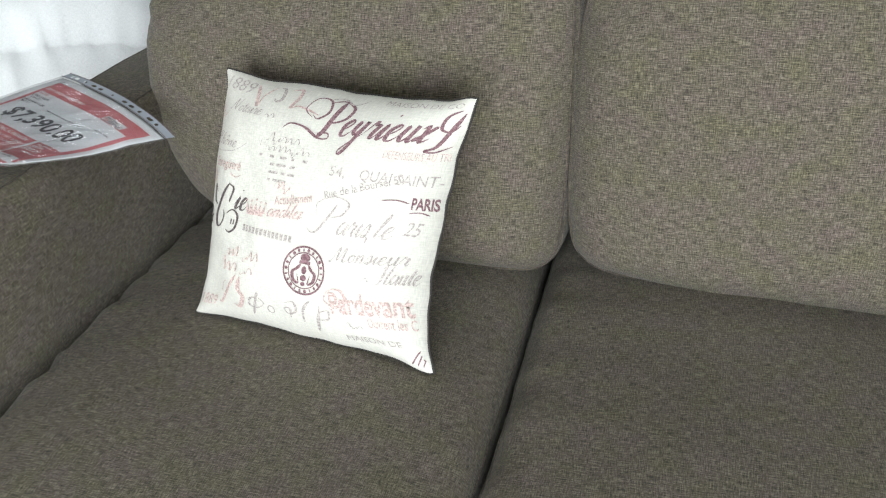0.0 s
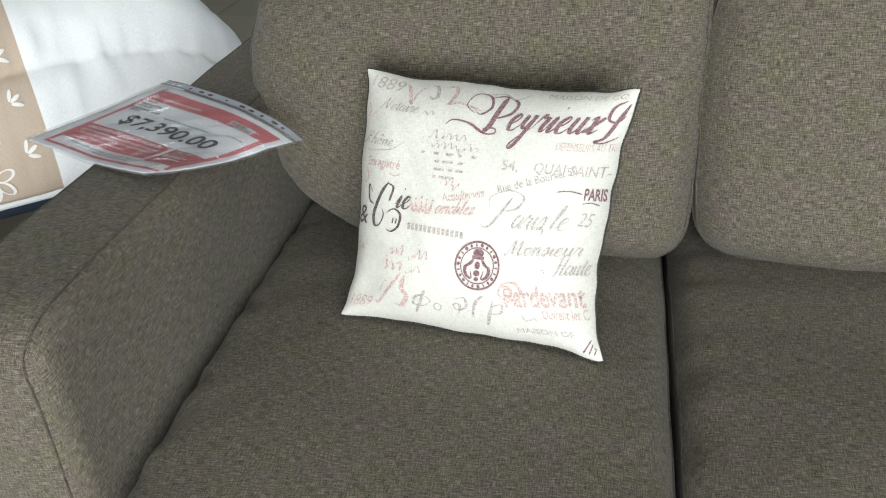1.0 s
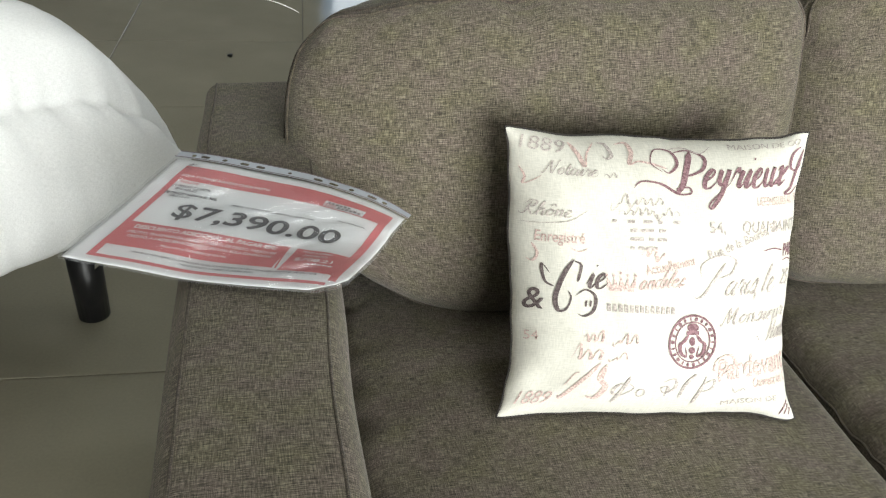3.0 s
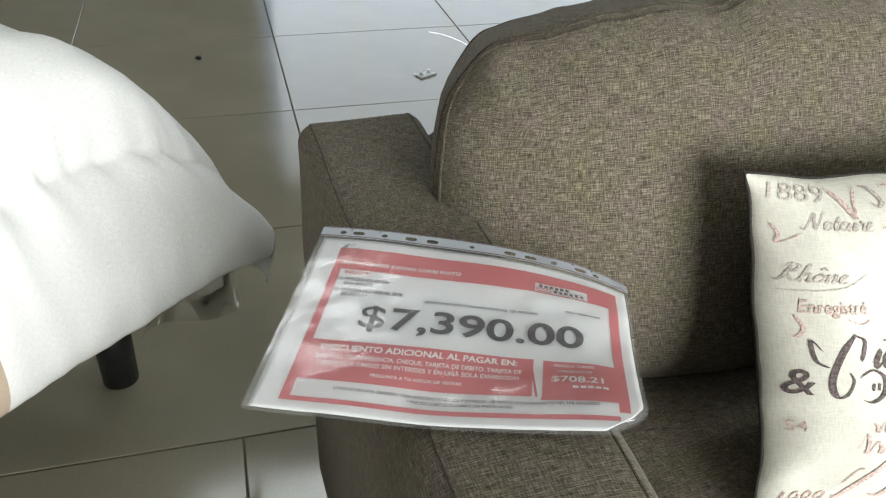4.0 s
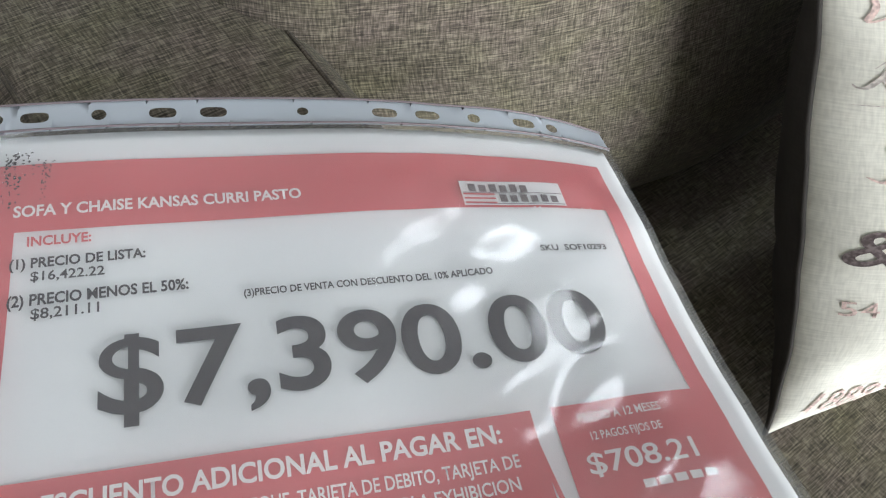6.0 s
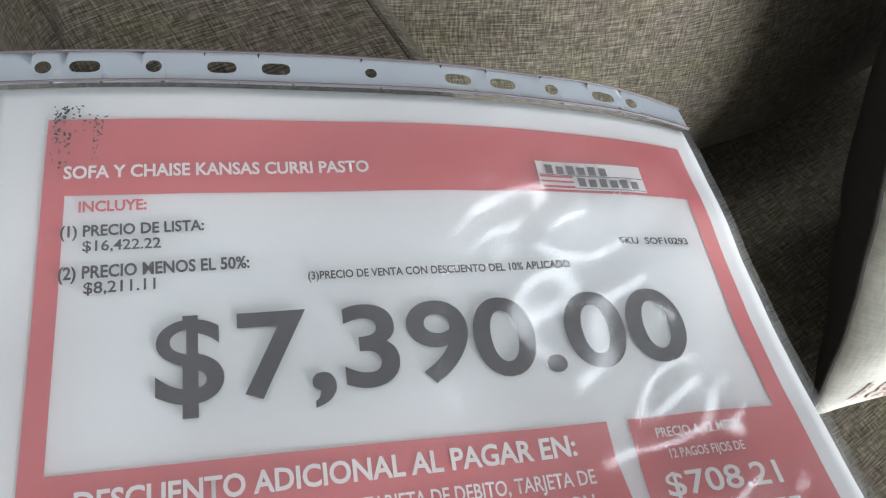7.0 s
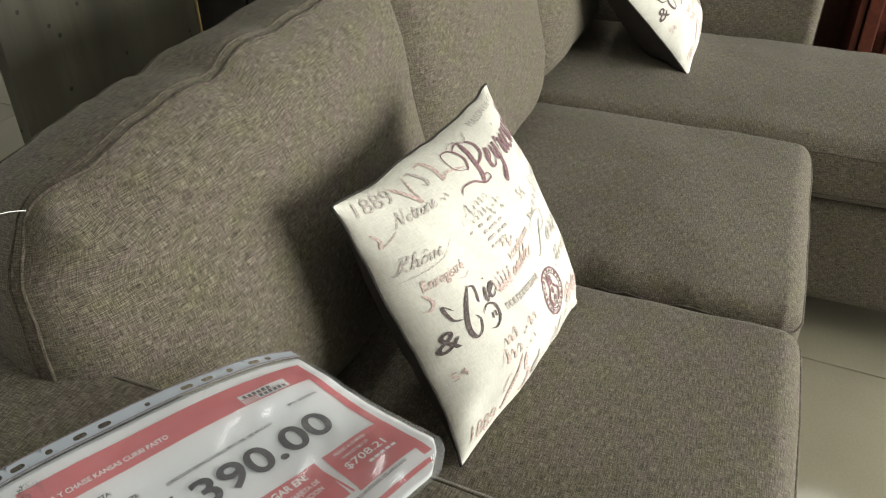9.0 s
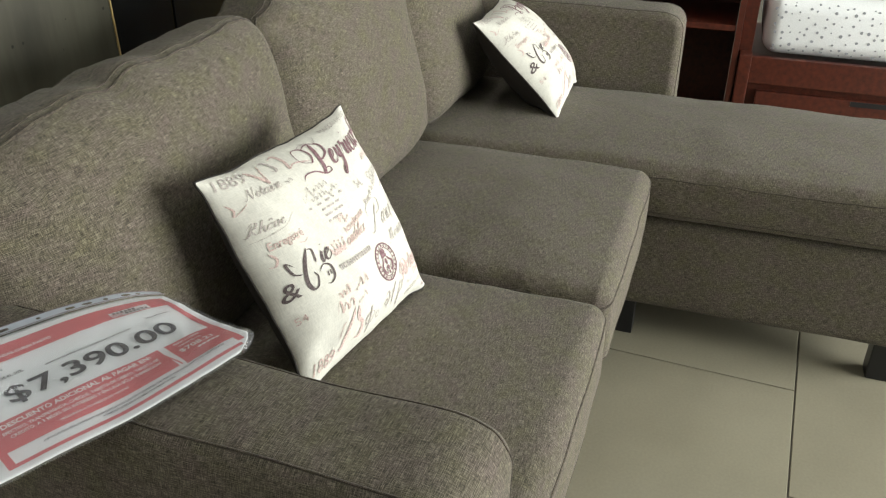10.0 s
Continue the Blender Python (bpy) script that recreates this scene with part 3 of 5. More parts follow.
def ring(cx, cy, r0, r1, sides=40):
    bm = bmesh.new()
    inner, outer = [], []
    for k in range(sides):
        w = 2 * math.pi * k / sides
        inner.append(bm.verts.new((cx + r0 * math.cos(w), cy + r0 * math.sin(w), 0)))
        outer.append(bm.verts.new((cx + r1 * math.cos(w), cy + r1 * math.sin(w), 0)))
    for k in range(sides):
        l = (k + 1) % sides
        bm.faces.new((inner[k], outer[k], outer[l], inner[l]))
    return bm


def blob(cx, cy, rx, ry, turn=0.0, sides=18):
    bm = bmesh.new()
    c, s = math.cos(turn), math.sin(turn)
    verts = []
    for k in range(sides):
        w = 2 * math.pi * k / sides
        x, y = rx * math.cos(w), ry * math.sin(w)
        verts.append(bm.verts.new((cx + x * c - y * s, cy + x * s + y * c, 0)))
    bm.faces.new(verts)
    return bm


def merged(pieces):
    bm = bmesh.new()
    for piece in pieces:
        me = bpy.data.meshes.new("tmp")
        piece.to_mesh(me)
        piece.free()
        bm.from_mesh(me)
        bpy.data.meshes.remove(me)
    return bm


# ---- throw pillows ----
PW, PH, PT = 0.366, 0.344, 0.074


def pillow_skin(x, y, side, lift=0.0):
    """The point of the pillow's skin over (x, y) of its flat square; side 1 is the printed front."""
    u, v = max(-1, min(1, x / (PW / 2))), max(-1, min(1, y / (PH / 2)))
    px = PW / 2 * u * (1 - ((0.095 if u < 0 else 0.140) - 0.024 * math.tanh(3 * v)) * (1 - abs(v) ** 4.5)) * (1 - 0.035 * abs(u) ** 6 * abs(v) ** 10)
    py = PH / 2 * v * (1 - (0.098 if v > 0 else 0.068) * (1 - abs(u) ** 4.5)) * (1 - 0.035 * abs(v) ** 6 * abs(u) ** 10)
    full = max(0.0, (1 - abs(u) ** 3.2) * (1 - abs(v) ** 3.2)) ** 0.72
    low = 1 + 0.10 * (-v)
    # puckered seams: the rim waves in and out between the corners
    rim = max(abs(u), abs(v)) ** 8
    px += rim * 0.0040 * bumps((x, y, 0), 0.036, 21) * abs(u)
    py += rim * 0.0040 * bumps((x, y, 3), 0.036, 23) * abs(v)
    h = PT * full * low + 0.0015
    crease = 0.0035 * math.sin(18 * u + 5 * v) * max(0, abs(v) - 0.55) * full
    crease += 0.008 * bumps((x, y, 0), 0.085, 5) * full + 0.003 * bumps((x + 0.5 * y, y * 0.3, 0), 0.03, 7) * full
    crease -= 0.010 * math.exp(-((v + 0.42 + 0.12 * u) / 0.05) ** 2) * max(0.0, -u - 0.35) * full
    # the gathered corner at the bottom
    d = ((u + 0.80) / 0.13) ** 2 + ((v + 0.72) / 0.10) ** 2
    h = h + crease - 0.016 * math.exp(-d) * full
    return Vector((px, py, side * h + (lift if side > 0 else -lift)))


def pillow_half(name, side, mat, parent, label=""):
    n, verts, faces, uvs = 88, [], [], []
    ts = [math.sin(math.pi / 2 * (2 * i / n - 1)) for i in range(n + 1)]
    for b in ts:
        for a in ts:
            verts.append(pillow_skin(a * PW / 2, b * PH / 2, side))
    for j in range(n):
        for i in range(n):
            q = [j * (n + 1) + i, j * (n + 1) + i + 1, (j + 1) * (n + 1) + i + 1, (j + 1) * (n + 1) + i]
            t = [(ts[i] * PW / 2, ts[j] * PH / 2), (ts[i + 1] * PW / 2, ts[j] * PH / 2), (ts[i + 1] * PW / 2, ts[j + 1] * PH / 2), (ts[i] * PW / 2, ts[j + 1] * PH / 2)]
            if side < 0:
                q.reverse()
                t.reverse()
            faces.append(tuple(q))
            uvs.append(tuple(t))
    return child(name, mesh_of(name, verts, faces, mat, uvs), parent, label)


def build_pillow():
    pillow = thing("throw_pillow", "cream linen throw pillow with old French script print, grey back", "pillow", group="throw pillows")
    front = pillow_half("front_panel", 1, pillow_white, pillow, "cream linen front with printed script")
    pillow_half("back_panel", -1, pillow_grey, pillow, "dark grey plain back")
    edge = [pillow_skin(PW / 2 * max(-1, min(1, a)), PH / 2 * max(-1, min(1, b)), 1) * 1.0 for a, b in
            [(-1 + 2 * i / 30, -1) for i in range(30)] + [(1, -1 + 2 * i / 30) for i in range(30)] + [(1 - 2 * i / 30, 1) for i in range(30)] + [(-1, 1 - 2 * i / 30) for i in range(30)]]
    child("edge_seam", tube_mesh("edge_seam", [Vector((p.x, p.y, 0)) for p in edge], 0.0022, pillow_grey, True), pillow)

    def skin(x, y):
        return pillow_skin(x, y, 1, 0.0010)

    def inside(x, y):
        return abs(x) < 0.985 * PW / 2 and abs(y) < 0.985 * PH / 2

    # places on the front: fractions of its width and height from the middle, y up
    def put(name, bm, mat):
        lay(name, bm, skin, mat, front, 0.009, inside=inside)

    def words(body, x, y, w, h, mat, slant=0.0, bold=0.0, turn=0.0):
        put("lettering", lettering(body, x * PW, y * PH, w * PW, h * PH, slant, bold, turn), mat)

    def script(body, x, y, w, h, pen_width, mat, turn=0.0, lean=0.45):
        put("script_word", cursive(body, x * PW, y * PH, w * PW, h * PH, pen_width * PW, lean, turn), mat)

    def pen(points, width, mat, at=(0, 0), wide=1.0):
        put("pen_stroke", stroke([((at[0] + wide * a) * PW, (at[1] + b) * PH) for a, b in points], width * PW), mat)

    def hand(x, y, w, h, humps, width, seed, mat):
        put("script_line", scrawl(x * PW, y * PH, w * PW, h * PH, humps, width * PW, seed), mat)

    # top line
    words("1889", -0.470, 0.425, 0.150, 0.052, ink_grey, 0.35)
    pen([(-0.31, 0.47), (-0.29, 0.43), (-0.275, 0.385), (-0.262, 0.43), (-0.23, 0.475)], 0.013, ink_rose)
    pen([(-0.22, 0.475), (-0.195, 0.468), (-0.185, 0.43), (-0.205, 0.415), (-0.215, 0.43)], 0.011, ink_grey)
    pen([(-0.165, 0.47), (-0.13, 0.475), (-0.12, 0.445), (-0.135, 0.40), (-0.105, 0.41), (-0.06, 0.40), (-0.015, 0.385)], 0.012, ink_rose)
    pen([(0.0, 0.455), (0.05, 0.465), (0.10, 0.445), (0.14, 0.47)], 0.007, ink_grey)
    words("MAISON DE CO", 0.200, 0.462, 0.270, 0.020, ink_grey)
    # the large swash name
    pen([(-0.132, 0.318), (-0.105, 0.340), (-0.045, 0.332), (0.010, 0.300), (0.052, 0.302), (0.048, 0.322), (0.005, 0.318)], 0.0115, ink_plum)
    pen([(-0.035, 0.375), (-0.068, 0.405), (-0.045, 0.452), (0.005, 0.448), (0.020, 0.405), (-0.012, 0.372), (-0.035, 0.385)], 0.0085, ink_plum)
    pen([(0.005, 0.440), (0.060, 0.455), (0.110, 0.430), (0.100, 0.388), (0.055, 0.365), (0.035, 0.372)], 0.0105, ink_plum)
    pen([(0.068, 0.450), (0.048, 0.390), (0.028, 0.330), (0.005, 0.302)], 0.0165, ink_plum)
    script("eyrieux", 0.088, 0.322, 0.318, 0.064, 0.0125, ink_plum, 1.5, 0.40)
    pen([(0.475, 0.452), (0.440, 0.430), (0.435, 0.385), (0.465, 0.372), (0.485, 0.395)], 0.010, ink_plum)
    pen([(0.488, 0.440), (0.465, 0.375), (0.440, 0.318), (0.410, 0.300), (0.440, 0.296), (0.485, 0.318)], 0.012, ink_plum)
    words("DEFENSEURS AU TRI", 0.285, 0.262, 0.205, 0.030, ink_rose)
    # left column
    script("Notaire", -0.405, 0.350, 0.160, 0.024, 0.0050, ink_grey)
    hand(-0.225, 0.350, 0.045, 0.018, 2, 0.004, 3, ink_grey)
    pen([(-0.475, 0.360), (-0.460, 0.330), (-0.468, 0.305), (-0.445, 0.315), (-0.410, 0.340)], 0.006, ink_rose)
    script("Rhône", -0.475, 0.205, 0.145, 0.024, 0.0052, ink_grey)
    pen([(-0.480, 0.178), (-0.40, 0.182), (-0.33, 0.196), (-0.275, 0.235)], 0.0042, ink_grey)
    words("Enregistré", -0.438, 0.120, 0.150, 0.036, ink_rose, 0.12, 0.012)
    pen([(-0.445, 0.112), (-0.430, 0.078), (-0.445, 0.052), (-0.462, 0.060)], 0.007, ink_rose)
    pen([(-0.335, 0.104), (-0.305, 0.092), (-0.280, 0.104)], 0.006, ink_rose)
    # small receipt in a hand that cannot be read
    hand(-0.205, 0.262, 0.165, 0.036, 6, 0.0045, 5, ink_grey)
    hand(-0.185, 0.225, 0.195, 0.026, 8, 0.004, 6, ink_grey)
    for row, (left, wide) in enumerate(((-0.205, 0.20), (-0.150, 0.125), (-0.150, 0.12), (-0.150, 0.10))):
        y = 0.196 - row * 0.030
        for i in range(4 if row else 5):
            x = left + wide * i / 4.2
            put("print_mark", flat(x * PW, y * PH, (x + 0.012 + 0.008 * ((i * 7 + row) % 3)) * PW, (y + 0.010) * PH, 0.001), ink_grey)
    words("54,", 0.108, 0.168, 0.058, 0.038, ink_grey)
    words("QUAI SAINT-", 0.225, 0.170, 0.262, 0.040, ink_grey, 0.1)
    hand(-0.115, 0.085, 0.075, 0.045, 3, 0.006, 9, ink_rose)
    words("Actuellement", -0.098, 0.018, 0.165, 0.034, ink_rose, 0.0, 0.012, 13)
    words("Rue de la Bourse, 50,", 0.110, 0.078, 0.290, 0.030, ink_grey, 0.0, 0.012, 20)
    script("andilez", -0.125, -0.030, 0.150, 0.028, 0.0060, ink_rose, 5)
    # crown
    crown = [flat(-0.218 * PW, -0.036 * PH, -0.142 * PW, -0.022 * PH)]
    for i in range(5):
        cx = -0.216 + 0.018 * i
        tri = bmesh.new()
        tri.faces.new([tri.verts.new(((cx - 0.009) * PW, -0.024 * PH, 0)), tri.verts.new(((cx + 0.011) * PW, -0.024 * PH, 0)), tri.verts.new(((cx + (i - 2) * 0.004) * PW, (0.010 + 0.006 * (i == 2)) * PH, 0))])
        crown.append(tri)
        crown.append(blob((cx + (i - 2) * 0.0045) * PW, (0.016 + 0.008 * (i == 2)) * PH, 0.0018, 0.0018, 0, 10))
    put("crown_print", merged(crown), ink_rose)
    pen([(0.315, 0.106), (0.36, 0.113), (0.405, 0.106)], 0.008, ink_plum)
    words("PARIS", 0.412, 0.086, 0.080, 0.042, ink_plum, 0.0, 0.03)
    pen([(0.410, 0.070), (0.440, 0.076), (0.470, 0.068)], 0.007, ink_plum)
    # place and date in a large light hand
    pen([(0.165, 0.065), (0.130, 0.005), (0.095, -0.045), (0.070, -0.055), (0.052, -0.040)], 0.008, ink_grey)
    pen([(0.085, 0.010), (0.085, 0.060), (0.150, 0.092), (0.205, 0.075), (0.190, 0.030), (0.145, 0.012)], 0.007, ink_grey)
    script("aris", 0.170, -0.048, 0.120, 0.048, 0.0065, ink_grey, 4)
    script("le", 0.310, -0.036, 0.060, 0.046, 0.0065, ink_grey, 4)
    pen([(0.288, -0.036), (0.292, -0.044), (0.284, -0.060)], 0.006, ink_grey)
    words("25", 0.405, -0.012, 0.055, 0.052, ink_grey, 0.4)
    # the large ampersand and its company mark
    words("&", -0.478, -0.105, 0.060, 0.070, ink_dark, 0.2, 0.008)
    mark = (-0.488, 0.590)
    pen([(0.112, -0.575), (0.085, -0.545), (0.092, -0.600), (0.125, -0.618)], 0.0075, ink_dark, mark, 0.8)
    pen([(0.205, -0.525), (0.165, -0.575), (0.130, -0.650), (0.138, -0.695), (0.168, -0.692), (0.188, -0.655), (0.178, -0.630)], 0.0125, ink_dark, mark, 0.8)
    pen([(0.205, -0.530), (0.232, -0.545), (0.215, -0.600)], 0.0075, ink_dark, mark, 0.8)
    script("ie", -0.292, -0.028, 0.062, 0.048, 0.010, ink_dark, 0, 0.3)
    pen([(0.205, -0.645), (0.245, -0.625), (0.282, -0.645), (0.275, -0.690), (0.240, -0.712), (0.212, -0.705)], 0.009, ink_dark, mark, 0.8)
    for i in range(2):
        put("print_mark", flat((-0.296 + 0.014 * i) * PW, -0.090 * PH, (-0.290 + 0.014 * i) * PW, -0.070 * PH, 0.001), ink_dark)
    # a line of small print that cannot be read
    for i in range(13):
        x = -0.226 + i * 0.0175
        put("print_mark", flat(x * PW, (-0.102 - 0.0006 * i) * PH, (x + 0.0115) * PW, (-0.078 - 0.0006 * i) * PH), ink_grey)
    words("54", -0.475, -0.210, 0.040, 0.030, ink_rose)
    hand(-0.300, -0.205, 0.065, 0.040, 3, 0.006, 21, ink_rose)
    hand(-0.205, -0.205, 0.080, 0.032, 3, 0.005, 22, ink_rose)
    hand(-0.330, -0.265, 0.095, 0.055, 3, 0.007, 23, ink_rose)
    hand(-0.215, -0.262, 0.065, 0.025, 2, 0.004, 24, ink_rose)
    # medallion
    cx, cy, r = 0.065 * PW, -0.203 * PH, 0.088 * PW
    medal = [ring(cx, cy, r * 0.92, r), ring(cx, cy, r * 0.70, r * 0.745)]
    for k in range(22):
        w = 2 * math.pi * k / 22
        medal.append(blob(cx + 0.835 * r * math.cos(w), cy + 0.835 * r * math.sin(w), r * 0.075, r * 0.035 + r * 0.02 * (k % 3), w, 8))
    medal += [blob(cx, cy + r * 0.52, r * 0.24, r * 0.16), flat(cx - r * 0.26, cy + r * 0.26, cx + r * 0.26, cy + r * 0.40),
              blob(cx, cy + r * 0.02, r * 0.12, r * 0.16), blob(cx, cy - r * 0.30, r * 0.14, r * 0.12), blob(cx, cy - r * 0.54, r * 0.10, r * 0.09)]
    for sx in (-1, 1):
        medal.append(stroke([(cx + sx * r * 0.16, cy + r * 0.26), (cx + sx * r * 0.34, cy + r * 0.05), (cx + sx * r * 0.52, cy - r * 0.10), (cx + sx * r * 0.46, cy - r * 0.40), (cx + sx * r * 0.22, cy - r * 0.52), (cx + sx * r * 0.30, cy - r * 0.16)], r * 0.13))
    put("medallion", merged(medal), ink_plum)
    script("Monsieur", 0.170, -0.148, 0.270, 0.030, 0.0058, ink_grey, 6)
    hand(0.300, -0.195, 0.025, 0.02, 1, 0.004, 31, ink_grey)
    script("Haute", 0.355, -0.200, 0.125, 0.036, 0.0060, ink_grey, 8)
    pen([(0.185, -0.320), (0.155, -0.300), (0.168, -0.262), (0.215, -0.250), (0.238, -0.285), (0.205, -0.315), (0.172, -0.330)], 0.013, ink_rose)
    words("Pardevant", 0.180, -0.345, 0.300, 0.080, ink_rose, 0.0, 0.022, 8)
    hand(0.225, -0.385, 0.070, 0.018, 3, 0.004, 33, ink_grey)
    words("Ouvrent les C", 0.320, -0.372, 0.165, 0.038, ink_rose, 0.1, 0.01, 8)
    words("MAISON DE", 0.210, -0.448, 0.215, 0.022, ink_grey, 0.0, 0.0, 6)
    # the large hand along the bottom
    low = (-0.548, 0.515)
    pen([(0.310, -0.795), (0.262, -0.860), (0.215, -0.930), (0.205, -0.920)], 0.012, ink_rose, low)
    pen([(0.215, -0.885), (0.235, -0.840), (0.25, -0.830)], 0.007, ink_rose, low)
    pen([(0.330, -0.800), (0.318, -0.850), (0.340, -0.880), (0.318, -0.925), (0.29, -0.920)], 0.017, ink_rose, low)
    pen([(0.41, -0.865), (0.378, -0.875), (0.37, -0.905), (0.405, -0.910), (0.435, -0.885), (0.41, -0.862)], 0.009, ink_grey, low)
    pen([(0.415, -0.840), (0.398, -0.890), (0.378, -0.945)], 0.010, ink_grey, low)
    put("pen_ring", ring(-0.085 * PW, -0.390 * PH, 0.0042, 0.0058, 20), ink_grey)
    pen([(0.53, -0.860), (0.568, -0.850), (0.575, -0.885), (0.542, -0.905), (0.525, -0.885), (0.55, -0.880), (0.545, -0.920)], 0.009, ink_grey, low)
    pen([(0.640, -0.830), (0.608, -0.870), (0.600, -0.925), (0.612, -0.875), (0.645, -0.828)], 0.008, ink_grey, low)
    pen([(0.680, -0.840), (0.668, -0.900), (0.650, -0.950), (0.668, -0.880), (0.712, -0.855), (0.708, -0.890), (0.670, -0.900)], 0.008, ink_grey, low)
    words("1889", -0.470, -0.440, 0.11, 0.048, ink_rose, 0.3)
    for i in range(3):
        pen([(0.425 + 0.022 * i, -0.480), (0.450 + 0.018 * i, -0.455), (0.480, -0.420 - 0.016 * i)], 0.009, ink_plum)
    return pillow


def frame_of(center, right, up):
    """The pose whose x runs along right and y along up, as near as square axes allow."""
    x = Vector(right).normalized()
    z = x.cross(Vector(up)).normalized()
    y = z.cross(x)
    m = Matrix((x, y, z)).transposed().to_4x4()
    m.translation = Vector(center)
    return m


pillow_one = build_pillow()
pillow_one.matrix_world = frame_of((0.719, 0.400, 0.650), (0.3465, -0.0465, -0.0035), (0.0255, 0.1525, 0.2915))
pillow_two = copy_thing(pillow_one, frame_of((1.965, 0.392, 0.612), (0.33, 0.02, 0.0), (0.0, 0.24, 0.24)))


# ---- price sheet in its sleeve, on the arm ----
SHEET_AT = Vector((0.185, 0.605, 0.0))
SHEET_A, SHEET_B = Vector((0.9037, -0.4282, 0.0)), Vector((-0.4282, -0.9037, 0.0))


def step_up(x, lo, hi):
    t = max(0.0, min(1.0, (x - lo) / (hi - lo)))
    return t * t * (3 - 2 * t)


def sheet_skin(a, b, lift=0.0):
    """The sheet over the arm: a along the punched edge, b down from it, in metres. It droops past the arm's inner edge."""
    b = b + 0.007 * step_up(a, 0.06, 0.24) * max(0.0, 1 - b / 0.11)
    p = SHEET_AT + a * SHEET_A + b * SHEET_B
    z = 0.7165 - 2.1 * max(0.0, p.x - 0.335) ** 2
    z += 0.016 * step_up(a, 0.12, 0.28) * step_up(b, 0.10, 0.21)
    z += 0.0022 * bumps((a, b, 0), 0.07, 2) + 0.0008 * bumps((a, b, 0), 0.022, 4) * step_up(a, 0.12, 0.22)
    return Vector((p.x, p.y, z + 0.0005 + lift))


def sheet_grid(name, a0, a1, b0, b1, lift, mat, parent, label="", rough=0.0, cut=0.0, back=0.0):
    na, nb, verts, faces, uvs = 64, 52, [], [], []
    for j in range(nb + 1):
        for i in range(na + 1):
            a, b = a0 + (a1 - a0) * i / na, b0 + (b1 - b0) * j / nb
            # the creased corner is tucked in
            if cut:
                over = (a - a1) + (b - b1) + cut
                if over > 0:
                    a, b = a - over * 0.30, b - over * 0.55
            lump = rough * (bumps((a, b, 0), 0.055, 8) + 0.5 * bumps((a + b, b * 0.4, 0), 0.024, 9)) * (0.35 + step_up(a, 0.13, 0.20))
            # the film lies close to the paper along its welded edges
            lump *= min(1.0, 14 * min(i, na - i) / na, 10 * min(j, nb - j) / nb + 0.1)
            verts.append(sheet_skin(a, b, lift + abs(lump)))
    for j in range(nb):
        for i in range(na):
            q = (j * (na + 1) + i, j * (na + 1) + i + 1, (j + 1) * (na + 1) + i + 1, (j + 1) * (na + 1) + i)
            faces.append(q[::-1])
            uvs.append(tuple(((k % (na + 1)) * (a1 - a0) / na, -(k // (na + 1)) * (b1 - b0) / nb) for k in q[::-1]))
    if back:
        count = len(verts)
        verts += [v - Vector((0, 0, back)) for v in verts]
        faces_low = [tuple(k + count for k in f[::-1]) for f in faces]
        uvs += [u[::-1] for u in uvs]
        rim = [i for i in range(na + 1)] + [j * (na + 1) + na for j in range(1, nb + 1)] + [nb * (na + 1) + i for i in range(na - 1, -1, -1)] + [j * (na + 1) for j in range(nb - 1, 0, -1)]
        sides = [(a, b, b + count, a + count) for a, b in zip(rim, rim[1:] + rim[:1])]
        faces += faces_low + sides
        uvs += [((0, 0), (0.01, 0), (0.01, 0.01), (0, 0.01))] * len(sides)
    return child(name, mesh_of(name, verts, faces, mat, uvs), parent, label)


